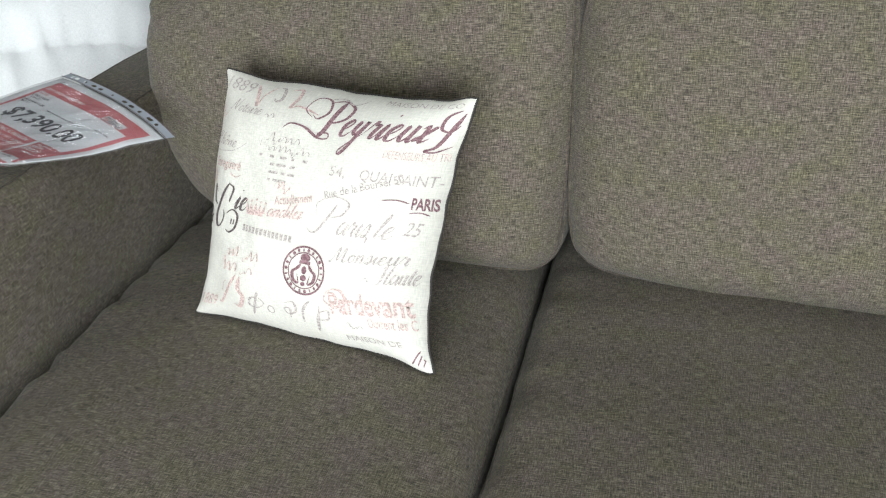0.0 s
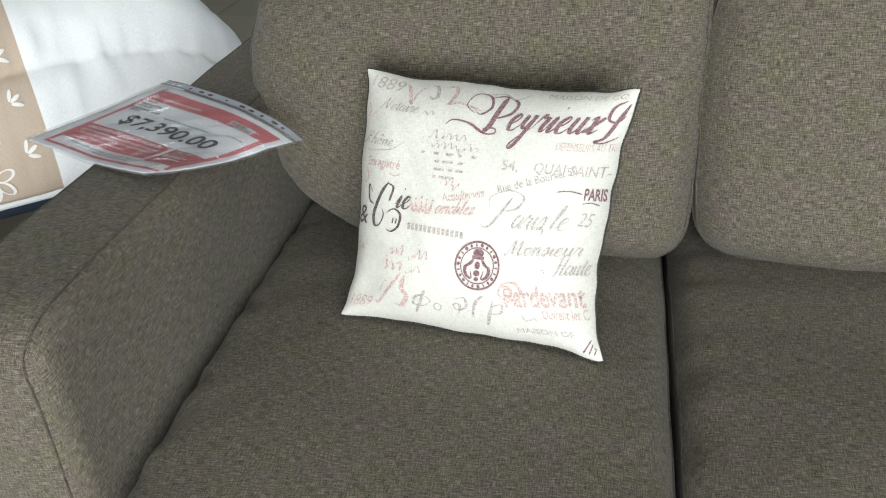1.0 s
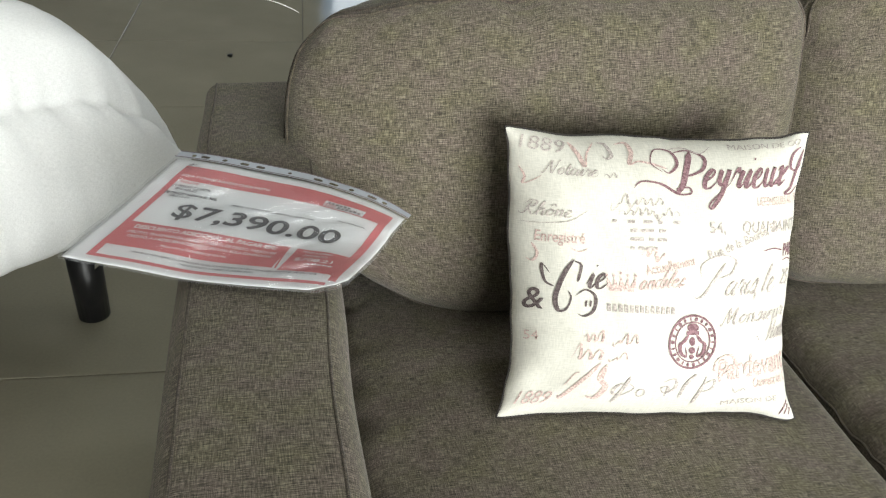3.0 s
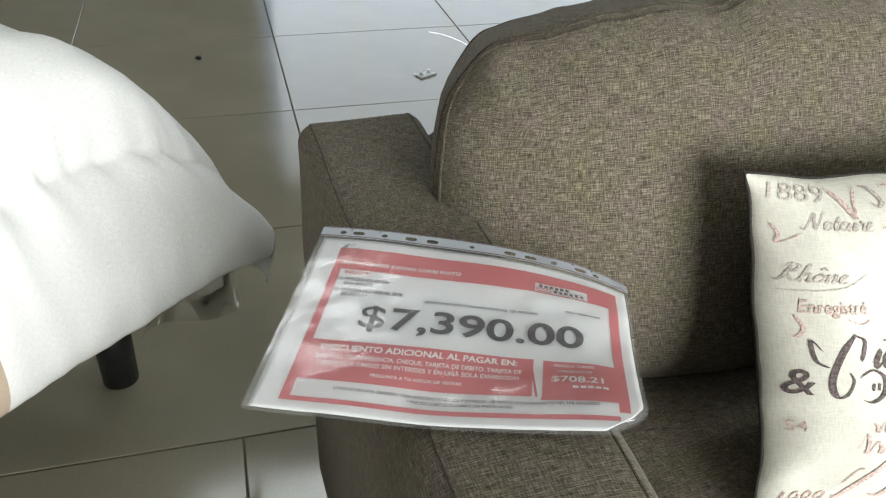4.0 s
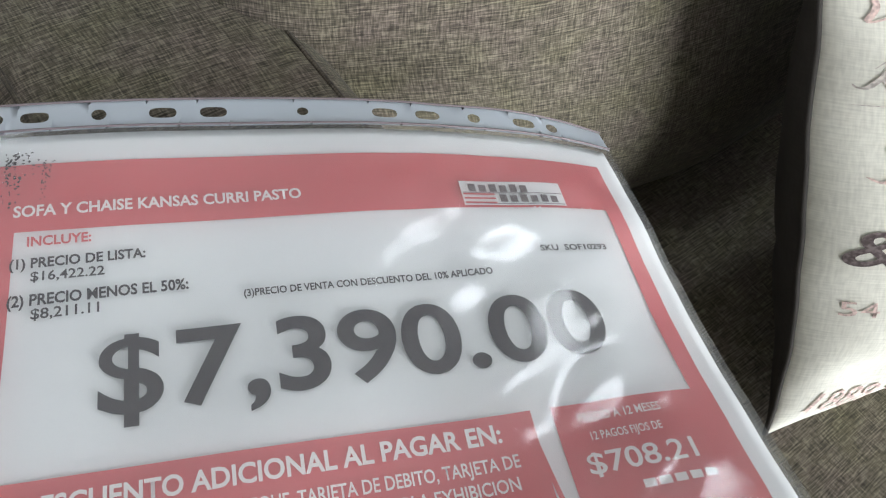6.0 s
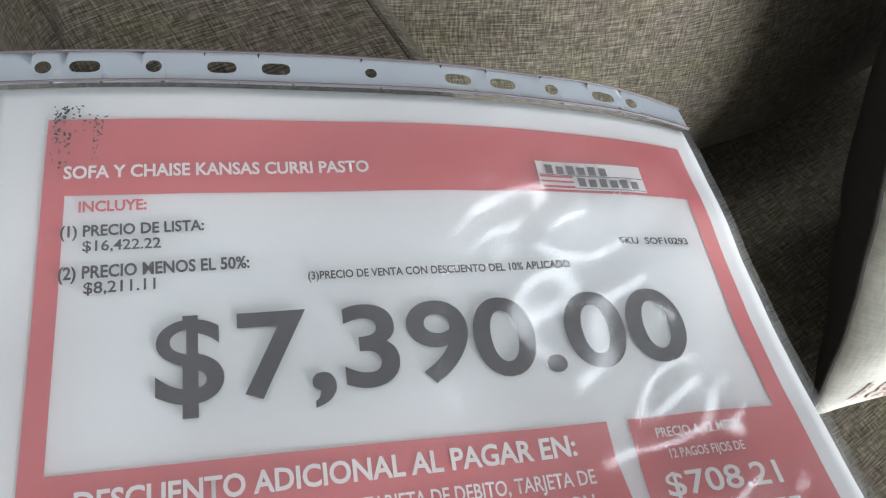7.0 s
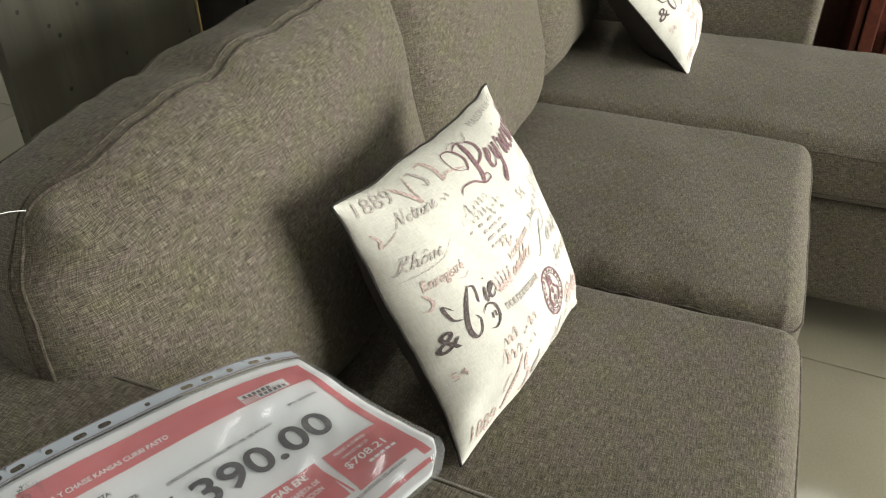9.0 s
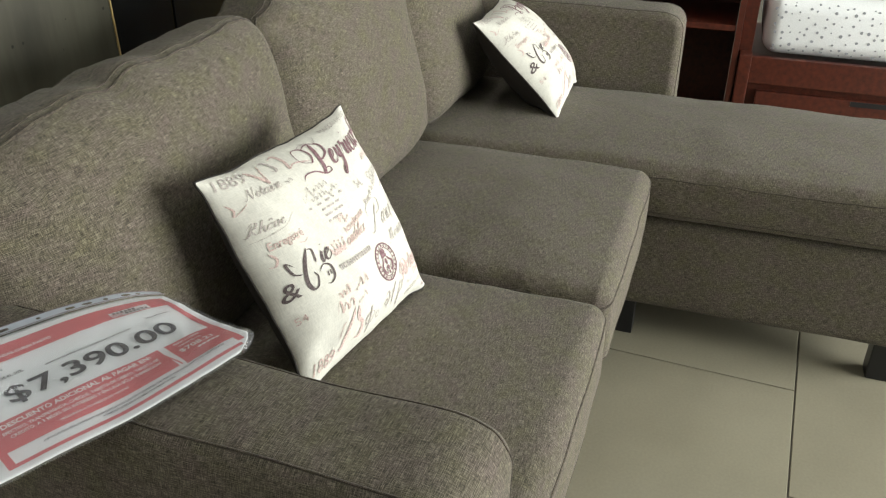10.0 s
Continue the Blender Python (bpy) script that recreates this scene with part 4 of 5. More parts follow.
def build_price_sheet():
    sheet = thing("price_sheet", "red and white price sheet in clear sleeve on sofa arm", "price sign")
    paper = sheet_grid("paper", -0.002, 0.283, -0.0098, 0.2185, 0.0, paper_white, sheet, "white printed paper", cut=0.028, back=0.0004)

    def skin_at(lift):
        return lambda a, b: sheet_skin(a, -b, lift)

    def put(name, bm, mat, lift=0.0004, longest=0.007):
        lay(name, bm, skin_at(lift), mat, paper, longest)

    def area(name, a0, b0, a1, b1, mat, lift=0.0004, skew=0.0):
        put(name, flat(a0, -b1, a1, -b0, skew), mat, lift)

    def words(body, a, b, width, height, mat, bold=0.0, slant=0.0, turn=0.0, lift=0.0009):
        put("lettering", lettering(body, a, -b, width, height, slant, bold, turn), mat, lift)

    # red areas
    area("red_band", 0.018, 0.0055, 0.2735, 0.0385, paper_red)
    area("red_border", 0.018, 0.0385, 0.0255, 0.2085, paper_red)
    area("red_border", 0.2655, 0.0385, 0.2735, 0.1990, paper_red)
    area("red_band", 0.0255, 0.1365, 0.2030, 0.1840, paper_red)
    area("red_band", 0.2105, 0.1365, 0.2655, 0.1840, paper_red)
    area("red_stripe", 0.2056, 0.1365, 0.2074, 0.1840, paper_red, 0.0004, -0.006)
    area("red_border", 0.0255, 0.2035, 0.2660, 0.2085, paper_red)
    area("red_border", 0.2100, 0.1840, 0.2655, 0.1880, paper_red)
    # writing
    words("SOFA Y CHAISE KANSAS CURRI PASTO", 0.0248, 0.0318, 0.1085, 0.0052, toner_white, 0.026, 0, 1.0)
    words("INCLUYE:", 0.0305, 0.0455, 0.0225, 0.0042, toner_red, 0.026, 0, 1.5)
    words("(1) PRECIO DE LISTA:", 0.0250, 0.0552, 0.0475, 0.0042, toner, 0.026, 0, 1.5)
    words("$16,422.22", 0.0325, 0.0608, 0.0255, 0.0040, toner, 0.014, 0, 1.0)
    words("(2) PRECIO MENOS EL 50%:", 0.0252, 0.0712, 0.0625, 0.0046, toner, 0.026, 0, 1.5)
    words("$8,211.11", 0.0335, 0.0768, 0.0230, 0.0043, toner, 0.014, 0, 1.5)
    words("(3)PRECIO DE VENTA CON DESCUENTO DEL 10% APLICADO", 0.1075, 0.0755, 0.0965, 0.0032, toner, 0.020, 0, 0.5)
    words("SKU  SOF10293", 0.2270, 0.0640, 0.0300, 0.0032, toner, 0.020)
    words("$", 0.0570, 0.1172, 0.0215, 0.0300, toner, 0.014, 0, 0.5)
    words("7,390.00", 0.0830, 0.1172, 0.1595, 0.0300, toner, 0.018, 0, 0.5)
    words("DESCUENTO ADICIONAL AL PAGAR EN:", 0.0345, 0.1490, 0.1560, 0.0068, toner_white, 0.026, 0, 0.8)
    words("EFECTIVO, TRANSFERENCIA, CHEQUE, TARJETA DE DEBITO, TARJETA DE", 0.0325, 0.1590, 0.1620, 0.0048, toner_white, 0.014, 0, 0.8)
    words("CREDITO, A 3 MESES SIN INTERESES Y EN UNA SOLA EXHIBICION", 0.0365, 0.1670, 0.1560, 0.0048, toner_white, 0.014, 0, 0.8)
    words("PREGUNTA A TU ASESOR DE VENTAS", 0.0800, 0.1765, 0.0700, 0.0034, toner_white, 0.014, 0, 0.8)
    words("PRECIO A 12 MESES", 0.2190, 0.1440, 0.0310, 0.0034, toner_white, 0.014)
    words("12 PAGOS FIJOS DE", 0.2215, 0.1515, 0.0260, 0.0032, toner_white, 0.014)
    words("$708.21", 0.2170, 0.1640, 0.0390, 0.0078, toner_white, 0.014)
    for i in range(5):
        area("print_mark", 0.2330 + 0.0055 * i, 0.1690, 0.2372 + 0.0055 * i, 0.1720, toner_white, 0.0009)
    words("(1)PRECIO DE LISTA, (2)PRECIO  CON DESCUENTO DEL 50% Y (3)PRECIO  DE VENTA CON DESCUENTO DEL 10% APLICADO", 0.0560, 0.1935, 0.1960, 0.0030, toner, 0.014)
    words("* PRECIOS SUJETOS A CAMBIO SIN PREVIO AVISO", 0.1120, 0.1990, 0.0780, 0.0030, toner, 0.014)
    # the shop's badge, as plain shapes
    area("badge", 0.2000, 0.0228, 0.2465, 0.0375, paper_white, 0.0009)
    for i, (a, w, b, h) in enumerate(((0.2035, 0.028, 0.0248, 0.0048), (0.2165, 0.028, 0.0312, 0.0046))):
        for k in range(6):
            area("badge_mark", a + w * k / 6, b + 0.0006 * (k % 2), a + w * (k + 0.68) / 6, b + h, logo_grey, 0.0013)
    for b in (0.0306, 0.0332, 0.0358):
        area("badge_stripe", 0.2005, b, 0.2145, b + 0.0010, toner_red, 0.0013)
    area("badge_stripe", 0.2005, 0.0300, 0.2460, 0.0304, logo_grey, 0.0013)
    area("badge_stripe", 0.2005, 0.0366, 0.2460, 0.0370, logo_grey, 0.0013)
    words("¡Va con todo!", 0.2290, 0.0418, 0.0290, 0.0036, toner_white, 0.012, 0.15)
    # ink smudges at the corner
    rnd = random.Random(5)
    smudge = [blob(0.020 + abs(rnd.gauss(0, 0.005)), -(0.000 + abs(rnd.gauss(0, 0.011))), rnd.uniform(0.0002, 0.0007), rnd.uniform(0.0002, 0.0007), 0, 6) for _ in range(90)]
    smudge += [blob(0.034 + abs(rnd.gauss(0, 0.002)), -(0.004 + abs(rnd.gauss(0, 0.012))), 0.0003, 0.0004, 0, 6) for _ in range(40)]
    put("ink_smudge", merged(smudge), toner, 0.0013)

    # sleeve: clear film in front and the punched grey strip along its top
    film = sheet_grid("sleeve_film", -0.0060, 0.2860, -0.0105, 0.2215, 0.0022, film_plastic, sheet, "clear creased plastic film", rough=0.0034, cut=0.024)
    film.visible_shadow = False
    sheet_grid("sleeve_back", -0.0060, 0.2860, -0.0105, 0.2215, -0.0012, film_plastic, sheet, "", cut=0.024).visible_shadow = False
    holes = [(0.0145, 0), (0.0295, 1), (0.0545, 0), (0.0800, 1), (0.1008, 1), (0.1385, 2), (0.1745, 1), (0.1940, 1), (0.2160, 0), (0.2410, 1), (0.2560, 0)]
    strip = bmesh.new()
    b0, b1 = 0.0105, 0.0265

    def quad(x0, y0, x1, y1):
        strip.faces.new([strip.verts.new(p) for p in ((x0, y0, 0), (x1, y0, 0), (x1, y1, 0), (x0, y1, 0))])

    edge = -0.0065
    mid = (b0 + b1) / 2
    for at, sort in holes:
        rx, ry = ((0.0030, 0.0030), (0.0056, 0.0029), (0.0024, 0.0024))[sort]
        x0, x1 = at - rx - 0.0012, at + rx + 0.0012
        quad(edge, b0, x0, b1)
        edge = x1
        n = 20
        inner, outer = [], []
        for k in range(n):
            w = 2 * math.pi * k / n
            c, s = math.cos(w), math.sin(w)
            inner.append(strip.verts.new((at + rx * math.copysign(abs(c) ** (0.55 if sort == 1 else 1.0), c), mid + ry * math.copysign(abs(s) ** (0.8 if sort == 1 else 1.0), s), 0)))
            reach = min((x1 - at) / max(abs(c), 1e-6), (b1 - mid) / max(abs(s), 1e-6))
            outer.append(strip.verts.new((at + c * reach, mid + s * reach, 0)))
        for k in range(n):
            l = (k + 1) % n
            strip.faces.new((inner[k], outer[k], outer[l], inner[l]))
        # corners that the ring of rays cuts off
        for sx in (x0, x1):
            for sy in (b0, b1):
                near = sorted(outer, key=lambda v: (v.co.x - sx) ** 2 + (v.co.y - sy) ** 2)[:2]
                if all((v.co - Vector((sx, sy, 0))).length > 1e-6 for v in near):
                    strip.faces.new((near[0], near[1], strip.verts.new((sx, sy, 0))))
    quad(edge, b0, 0.2865, b1)
    bmesh.ops.remove_doubles(strip, verts=strip.verts, dist=1e-6)
    punched = lay("punched_strip", strip, skin_at(0.0018), strip_grey, sheet, 0.012, "grey punched filing strip")
    for b in (0.0112, 0.0258):
        pts = [sheet_skin(-0.0065 + 0.2930 * i / 60, -b, 0.0026) for i in range(61)]
        child("weld_line", tube_mesh("weld_line", pts, 0.0005, logo_grey), punched)
    return sheet


build_price_sheet()


# ---- bed with comforter ----
BED_D, BED_M, BED_C = Vector((0.754, 0.656, 0)), Vector((-0.656, 0.754, 0)), Vector((0.656, -0.754, 0)) * -0.70
BED_TOP, BED_LOW, S_END = 0.765, 0.43, 0.90
QUILT_LINES = (0.0, 0.215, 0.50, 0.82, 1.16, 1.52)


def bed_point(s, r, z):
    p = BED_D * s + BED_M * r + BED_C
    return Vector((p.x, p.y, z))


def comforter_skin(s, r, lift=0.0):
    """The quilt over the mattress: s runs along the bed's side, r is the length of cloth up from its hem, over the rim and across."""
    w = min(1.0, r / 0.46) * math.pi / 2
    inward = 0.25 * (1 - math.cos(w)) + max(0.0, r - 0.46)
    up = math.sin(w)
    e = max(0.0, min(1.0, (s - (S_END - 0.36)) / 0.36)) * math.pi / 2
    along = min(s, S_END - 0.36) + 0.30 * math.sin(e)
    z = BED_LOW + (BED_TOP - BED_LOW) * up * (1 - 0.80 * (1 - math.cos(e))) - 0.035 * math.sin(e) ** 3
    normal = (-BED_M * math.cos(w) + Vector((0, 0, 1)) * math.sin(w)) * math.cos(e) + BED_D * math.sin(e)
    # stuffed channels with gathers that run out from each stitched line
    gap = min(abs(r - q) for q in QUILT_LINES)
    puff = 0.026 * (1 - math.exp(-gap / 0.035))
    gather = math.exp(-gap / 0.055) * (bumps((s, r * 0.15, 0), 0.034, 6) + 0.6 * bumps((s, r * 0.2, 4), 0.017, 8))
    gather *= min(1.0, 0.15 + r / 0.13)
    puff += 0.021 * gather + 0.010 * bumps((s, r, 0), 0.15, 12) + 0.004 * bumps((s * 0.8, r, 2), 0.05, 3)
    return bed_point(along, inward, z) + normal * (puff + lift)


def quilt_panel(name, s0, s1, mat, parent, label):
    ns, nr, verts, faces, uvs = max(8, int((s1 - s0) / 0.011)), 110, [], [], []
    rs = [0.60 * (i / 76) for i in range(77)] + [0.60 + 1.45 * i / (nr - 76) for i in range(1, nr - 75)]
    nr = len(rs) - 1
    for j in range(nr + 1):
        for i in range(ns + 1):
            verts.append(comforter_skin(s0 + (s1 - s0) * i / ns, rs[j]))
    for j in range(nr):
        for i in range(ns):
            q = (j * (ns + 1) + i, j * (ns + 1) + i + 1, (j + 1) * (ns + 1) + i + 1, (j + 1) * (ns + 1) + i)
            faces.append(q)
            uvs.append(tuple((s0 + (s1 - s0) * (k % (ns + 1)) / ns, rs[k // (ns + 1)]) for k in q))
    # hem: a strip that gives the hanging edge its thickness
    count = len(verts)
    for i in range(ns + 1):
        verts.append(verts[i] + BED_M * 0.05 - Vector((0, 0, 0.004)))
    for i in range(ns):
        faces.append((i + 1, i, count + i, count + i + 1))
        uvs.append(((0, 0), (0.01, 0), (0.01, 0.03), (0, 0.03)))
    return child(name, mesh_of(name, verts, faces, mat, uvs), parent, label)


def build_bed():
    bed = thing("bed", "display bed with dark blue base beside the sofa", "bed")
    p = [bed_point(s, r, 0) for s, r in ((-1.15, 0.40), (S_END - 0.10, 0.40), (S_END - 0.13, 1.80), (-1.15, 1.80))]

    def slab(z0, z1, grow, p):
        bm = bmesh.new()
        c = sum(p, Vector()) / 4
        ring_low = [bm.verts.new((*(q + (q - c).normalized() * grow).xy, z0)) for q in p]
        ring_high = [bm.verts.new((*(q + (q - c).normalized() * grow).xy, z1)) for q in p]
        bm.faces.new(ring_low[::-1])
        bm.faces.new(ring_high)
        for a in range(4):
            b = (a + 1) % 4
            bm.faces.new((ring_low[a], ring_low[b], ring_high[b], ring_high[a]))
        bmesh.ops.bevel(bm, geom=bm.edges[:], offset=0.025, segments=3, profile=0.6, affect="EDGES")
        return bm

    part("base", slab(0.20, 0.42, -0.02, p), blue_cloth, bed, "dark blue cloth base", True)
    part("mattress", slab(0.375, 0.62, 0.0, [bed_point(s, r, 0) for s, r in ((-1.15, 0.075), (S_END - 0.13, 0.075), (S_END - 0.13, 1.80), (-1.15, 1.80))]), bed_white, bed, "", True)
    for s, r in ((S_END - 0.115, 0.375), (-1.05, 0.375), (S_END - 0.115, 1.7), (-1.05, 1.7)):
        q = bed_point(s, r, 0)
        part("leg", taper(0.034, 0.038, 0.0, 0.205, (q.x, q.y)), black_plastic, bed, smooth=True)
    comforter = thing("comforter", "white quilted comforter with a beige flowered band, hanging over the bed", "comforter")
    quilt_panel("quilt_panel", 0.385, S_END, bed_white, comforter, "white gathered quilt")
    band = quilt_panel("flower_band", -0.05, 0.385, bed_beige, comforter, "beige band with white flowers")
    quilt_panel("quilt_panel", -1.16, -0.05, bed_white, comforter, "white gathered quilt")

    # the end that hangs from the far corner
    verts, faces, uvs = [], [], []
    for j in range(41):
        for i in range(9):
            r = 0.05 + 1.74 * j / 40
            f = i / 8
            top = comforter_skin(S_END, r)
            verts.append(top + Vector((0, 0, -0.06 * f)) + BED_D * (0.008 * math.sin(9 * r) - 0.03 * f))
    for j in range(40):
        for i in range(8):
            q = (j * 9 + i, j * 9 + i + 1, (j + 1) * 9 + i + 1, (j + 1) * 9 + i)
            faces.append(q)
            uvs.append(tuple((k % 9 * 0.02, k // 9 * 0.04) for k in q))
    child("hanging_end", mesh_of("hanging_end", verts, faces, bed_white, uvs), comforter)

    def skin(s, r):
        return comforter_skin(s, r, 0.0035)

    def flower(s, r, size):
        petals = []
        for k in range(6):
            w = 2 * math.pi * k / 6 + 0.3
            c, n = math.cos(w), math.sin(w)
            loop = []
            for t in range(13):
                a = 2 * math.pi * t / 12
                along, side = size * (0.58 - 0.42 * math.cos(a)), size * 0.22 * math.sin(a)
                loop.append((s + along * c - side * n, r + along * n + side * c))
            petals.append(stroke(loop, size * 0.13, False, 3))
        lay("flower_print", merged(petals), skin, flower_white, band, 0.03)

    def sprig(s, r, size, turn):
        leaves = []
        for k in (-1, 0, 1):
            w = turn + 0.75 * k
            leaves.append(blob(s + size * 0.55 * math.cos(w), r + size * 0.55 * math.sin(w), size * 0.42, size * 0.13, w, 14))
        lay("sprig_print", merged(leaves), skin, flower_white, band, 0.03)

    for i in range(18):
        r = 0.045 + 0.081 * i
        flower(0.272, r, 0.037)
        sprig(0.338, r + 0.03, 0.026, 0.5)
        if i % 2 == 0:
            flower(0.185, r + 0.05, 0.045)
        sprig(0.06, r + 0.01, 0.028, 2.9)

    # clear wrapping that sticks out under the corner
    verts, faces = [], []
    for j in range(15):
        for i in range(13):
            f, g = i / 12, j / 14
            q = bed_point(S_END - 0.22 + 0.20 * f, 0.13 + 0.02 * math.sin(6 * f), 0.43 - 0.15 * g - 0.06 * f * g)
            q += BED_M * (-0.02 * bumps((f, g, 0), 0.3, 4)) + BED_D * 0.02 * bumps((f, g, 3), 0.35, 9)
            verts.append(q)
    for j in range(14):
        for i in range(12):
            faces.append((j * 13 + i, j * 13 + i + 1, (j + 1) * 13 + i + 1, (j + 1) * 13 + i))
    wrap = child("plastic_wrap", mesh_of("plastic_wrap", verts, faces, film_plastic), bed, "loose clear plastic wrapping")
    wrap.visible_shadow = False


build_bed()


# ---- things behind and beside the sofa ----
def build_surroundings():
    board = thing("wall_panel", "grey concrete-look board with a raw yellow edge, behind the sofa", "panel")
    part("panel_face", box((-0.205, -0.009, 0.0), (0.205, 0.009, 1.30), 0.002), concrete, board)
    part("raw_edge", box((0.206, -0.010, 0.0), (0.210, 0.010, 1.30)), raw_edge, board, "raw yellow cut edge")
    board.matrix_world = pose(0.905, 1.03, 0.0, -2, 0, 0)

    dark = thing("dark_cabinet", "tall glossy black cabinet standing behind the sofa", "cabinet")
    part("body", box((1.20, 1.45, 0.0), (2.47, 1.57, 1.75), 0.006), black_gloss, dark)
    for x in (1.21, 1.838):
        part("door", box((x, 1.432, 0.06), (x + 0.618, 1.448, 1.73), 0.003), black_gloss, dark)
    part("plinth", box((1.22, 1.455, 0.0), (2.43, 1.56, 0.05)), black_plastic, dark).location.y = -0.012
    pole = thing("metal_post", "slim bright metal post behind the sofa back", "post")
    part("post", taper(0.011, 0.011, 0.0, 1.6, (1.99, 1.20), 14), steel, pole, smooth=True)
    part("foot_plate", taper(0.07, 0.06, 0.0, 0.012, (1.99, 1.20), 24), steel, pole)

    # cherry-wood bed with drawers and a dotted mattress
    bunk = thing("storage_bed", "cherry-red wooden bed with drawers under it", "bed")
    o = Vector((2.80, -0.205, 0))
    part("side_rail", box((o.x, o.y - 1.9, 0.352), (o.x + 0.03, o.y, 0.445), 0.004), cherry_wood, bunk)
    part("post", box((o.x - 0.008, o.y - 0.002, 0.0), (o.x + 0.06, o.y + 0.040, 0.45), 0.005), cherry_wood, bunk)
    part("carcass", box((o.x + 0.03, o.y - 1.9, 0.05), (o.x + 0.95, o.y - 0.003, 0.35)), cherry_wood, bunk)
    for k in range(2):
        y1 = o.y - 0.035 - 0.92 * k
        d = part("drawer_front", box((o.x + 0.006, y1 - 0.89, 0.06), (o.x + 0.028, y1, 0.325), 0.004), cherry_wood, bunk)
        # no recess is cut: a flat black strip stands in for its shade
        part("handle_slot", box((o.x + 0.003, y1 - 0.58, 0.305), (o.x + 0.0055, y1 - 0.31, 0.322)), black_plastic, d, "black strip for the shade in a finger slot")
    mattress = thing("mattress", "white mattress with small grey dots, on the wooden bed", "mattress")
    soft = SoftBox((0.92, 1.86, 0.20), 0.055, (0.008, 0.008, 0.008, 0.008, 0, 0.012), seat_warp(31, 0.004))
    at = Vector((o.x + 0.50, o.y - 0.955, 0.545))
    body = soft_part("mattress_body", soft, at, mattress, step=0.05, mat=bed_white)
    rnd = random.Random(12)
    dots = []
    for i in range(46):
        for j in range(7):
            y = 0.90 - 0.027 * i + rnd.uniform(-0.008, 0.008)
            z = -0.088 + 0.032 * j + (0.016 if i % 2 else 0) + rnd.uniform(-0.010, 0.010)
            q = soft.place(Vector((-soft.half.x, y, max(-0.099, min(0.099, z)))))
            if z < 0.095:
                dots.append((q + Vector((-0.0012, 0, 0.0)), rnd.uniform(0.0025, 0.006), (0, 1)))
        for j in range(9):
            x = -0.40 + 0.036 * j + rnd.uniform(-0.008, 0.008) + (0.02 if i % 2 else 0)
            q = soft.place(Vector((x, 0.90 - 0.027 * i, soft.half.z)))
            dots.append((q + Vector((0, 0, 0.0015)), rnd.uniform(0.0025, 0.006), (1, 0)))
    bm = bmesh.new()
    for q, r, (flat_top, wall_side) in dots:
        ring_v = []
        for k in range(8):
            w = 2 * math.pi * k / 8
            off = Vector((r * math.cos(w), r * math.sin(w), 0)) if flat_top else Vector((0, r * math.cos(w), r * math.sin(w)))
            ring_v.append(bm.verts.new(q + off))
        bm.faces.new(ring_v)
    tagged(part("dots", bm, dot_grey, body), "printed grey dots", kind="stuff")

    shelf = thing("shelf_unit", "low cherry-red wooden shelf unit, open at the front", "shelf")
    x0, y0 = 2.80, -0.159
    part("side_panel", box((x0, y0, 0.0), (x0 + 0.40, y0 + 0.02, 0.80), 0.002), cherry_wood, shelf)
    part("end_panel", box((x0 + 0.064, y0 - 0.044, 0.0), (x0 + 0.40, y0 - 0.001, 0.80), 0.002), cherry_wood, shelf)
    part("side_panel", box((x0, y0 + 0.66, 0.0), (x0 + 0.40, y0 + 0.68, 0.80), 0.002), cherry_wood, shelf)
    part("back_panel", box((x0 + 0.385, y0 + 0.021, 0.02), (x0 + 0.40, y0 + 0.659, 0.78)), cherry_wood, shelf)
    for z in (0.03, 0.525, 0.78):
        part("shelf", box((x0 + 0.003, y0 + 0.021, z), (x0 + 0.384, y0 + 0.659, z + 0.02), 0.002), cherry_wood, shelf)
    crate = thing("storage_box", "plain yellow box beyond the sofa arm", "box")
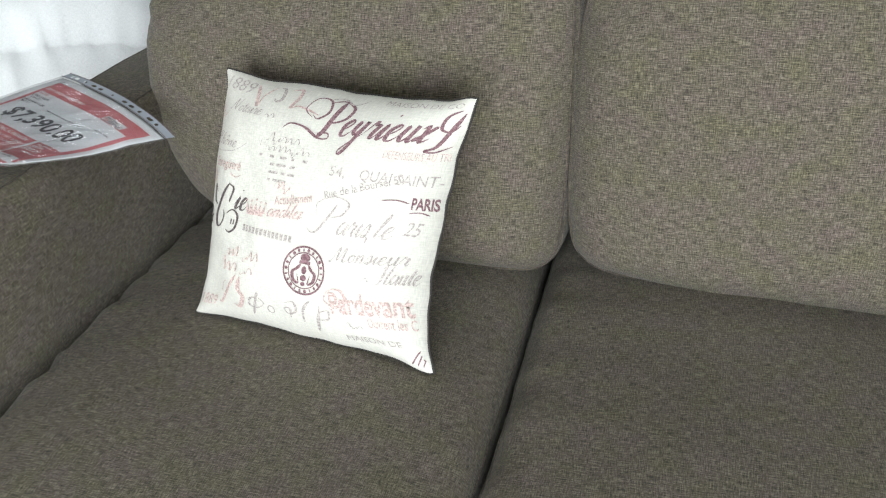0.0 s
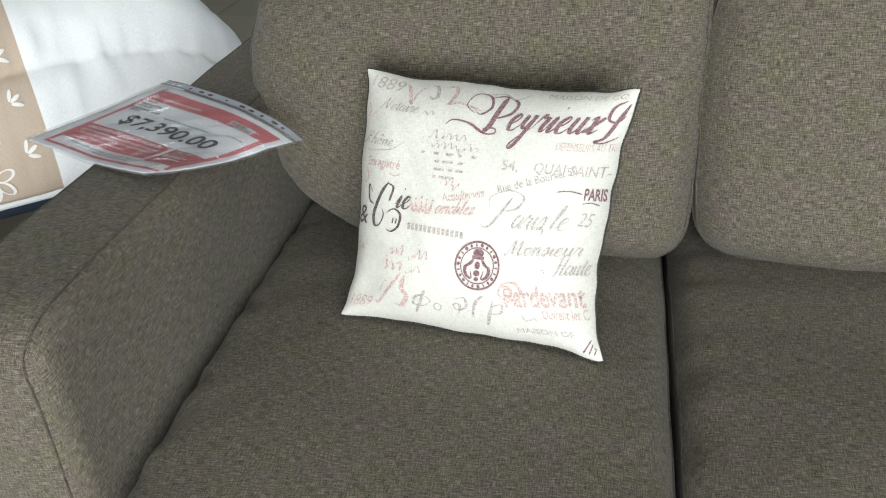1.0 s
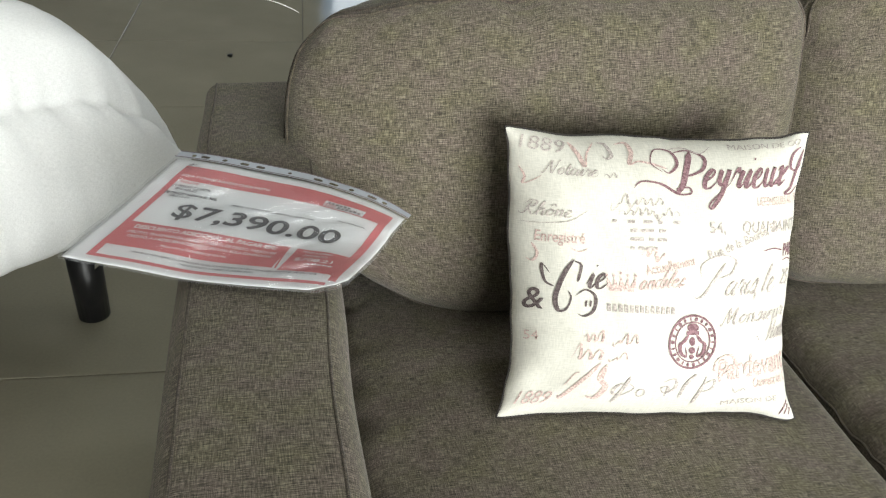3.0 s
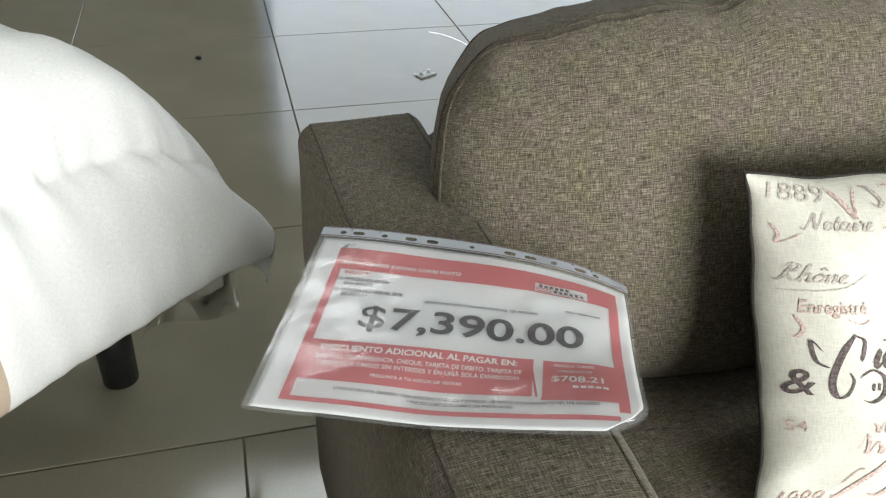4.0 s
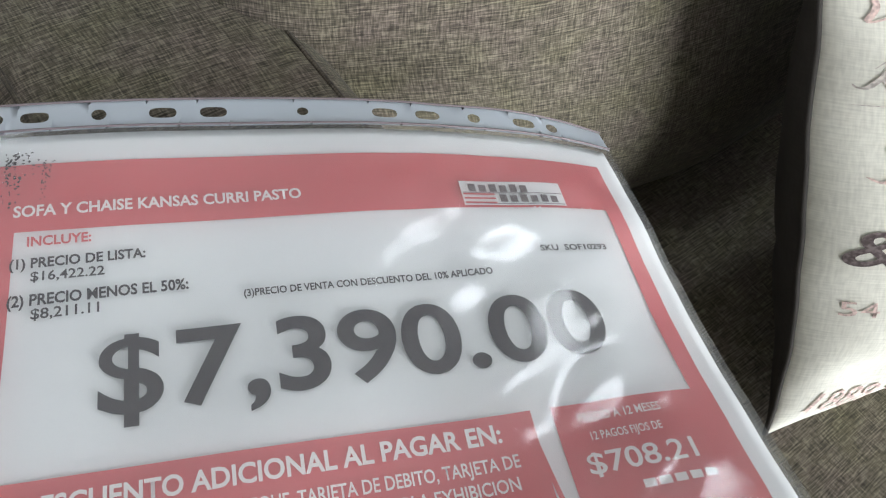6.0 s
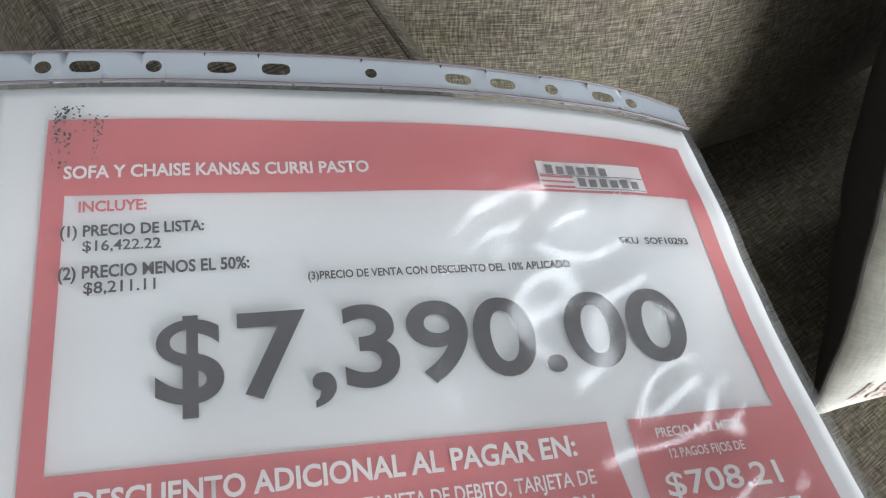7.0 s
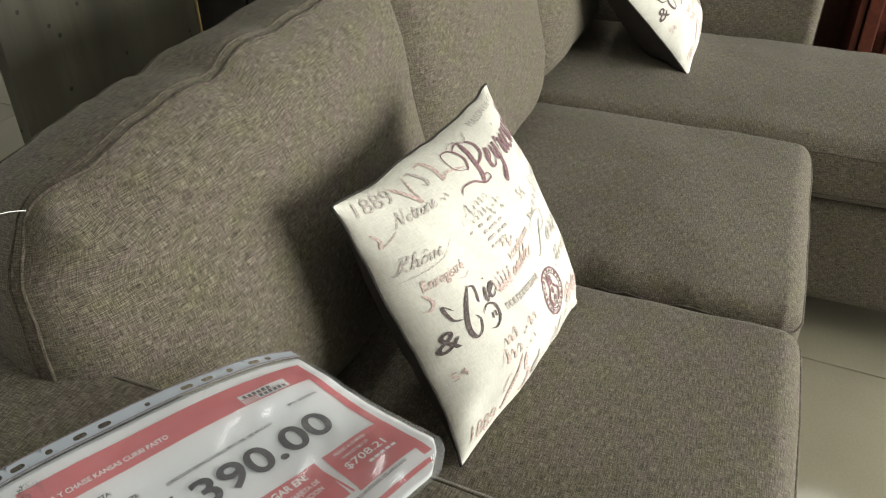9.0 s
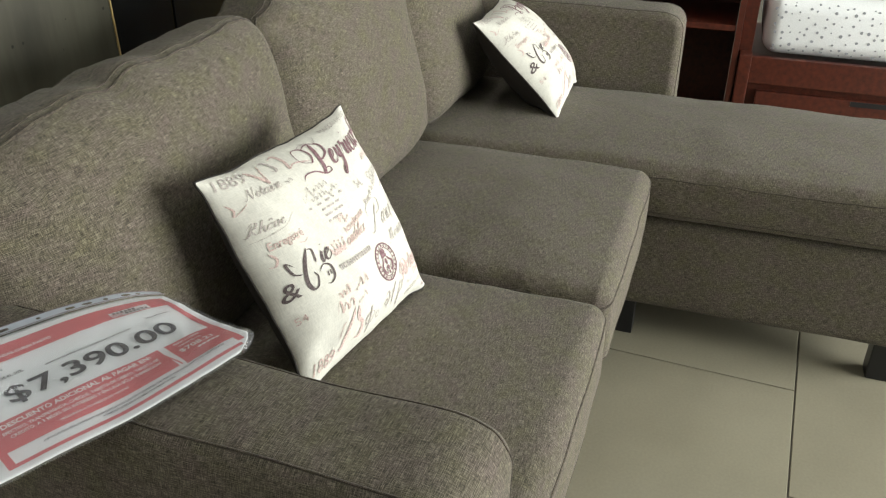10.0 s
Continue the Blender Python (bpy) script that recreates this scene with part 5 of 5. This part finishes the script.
    part("box_body", box((3.25, 0.62, 0.0), (3.65, 1.1, 0.78), 0.01), yellow_paint, crate)
    part("lid", box((3.24, 0.61, 0.781), (3.66, 1.11, 0.80), 0.006), yellow_paint, crate)

    bag = thing("plastic_clip", "small white plastic clip lying on the tiled floor", "clip")
    part("clip_body", box((-0.035, -0.02, 0.0), (0.035, 0.02, 0.006), 0.002), plastic_white, bag)
    for x in (-0.018, 0.016):
        part("clip_stud", taper(0.008, 0.006, 0.006, 0.016, (x, 0.0), 12), plastic_white, bag)
    bag.matrix_world = pose(0.93, 2.70, 0.0, 0, 0, 24)
    crumb = thing("floor_crumb", "dark crumb of debris lying on the tiled floor", "debris")
    bm = bmesh.new()
    bmesh.ops.create_icosphere(bm, subdivisions=2, radius=0.014)
    for v in bm.verts:
        v.co *= 0.8 + 0.5 * bumps(v.co, 0.012, 3)
        v.co.z = v.co.z * 0.5 + 0.006
    part("crumb", bm, black_plastic, crumb, smooth=True)
    crumb.matrix_world = pose(0.166, 3.05, 0.0)


build_surroundings()


# ---- floor ----
def build_floor():
    floor = tagged(part("floor", box((-5.2, -4.2, -0.12), (6.2, 7.2, -0.004)), grout, None), "glossy grey-beige porcelain floor tiles with dark joints", "floor", kind="structure")
    turn, pitch_x, pitch_y, joint = radians(-3.2), 0.745, 0.715, 0.0035
    tile = box((joint / 2, joint / 2, -0.010), (pitch_x - joint / 2, pitch_y - joint / 2, 0.0), 0.0012, 1)
    me = bpy.data.meshes.new("tile")
    tile.to_mesh(me)
    tile.free()
    me.materials.append(tile_stone)
    base = Matrix.Translation((0.345, 1.085, 0)) @ Matrix.Rotation(turn, 4, "Z")
    for i in range(-9, 10):
        for j in range(-9, 11):
            m = base @ Matrix.Translation((i * pitch_x + (0.0 if j >= 0 else 0.497 if j >= -2 else 0.125), j * pitch_y, 0))
            if -5.6 < m.translation.x < 6.0 and -4.5 < m.translation.y < 7.0:
                ob = new("tile", me)
                ob.parent, ob.matrix_world = floor, m


build_floor()
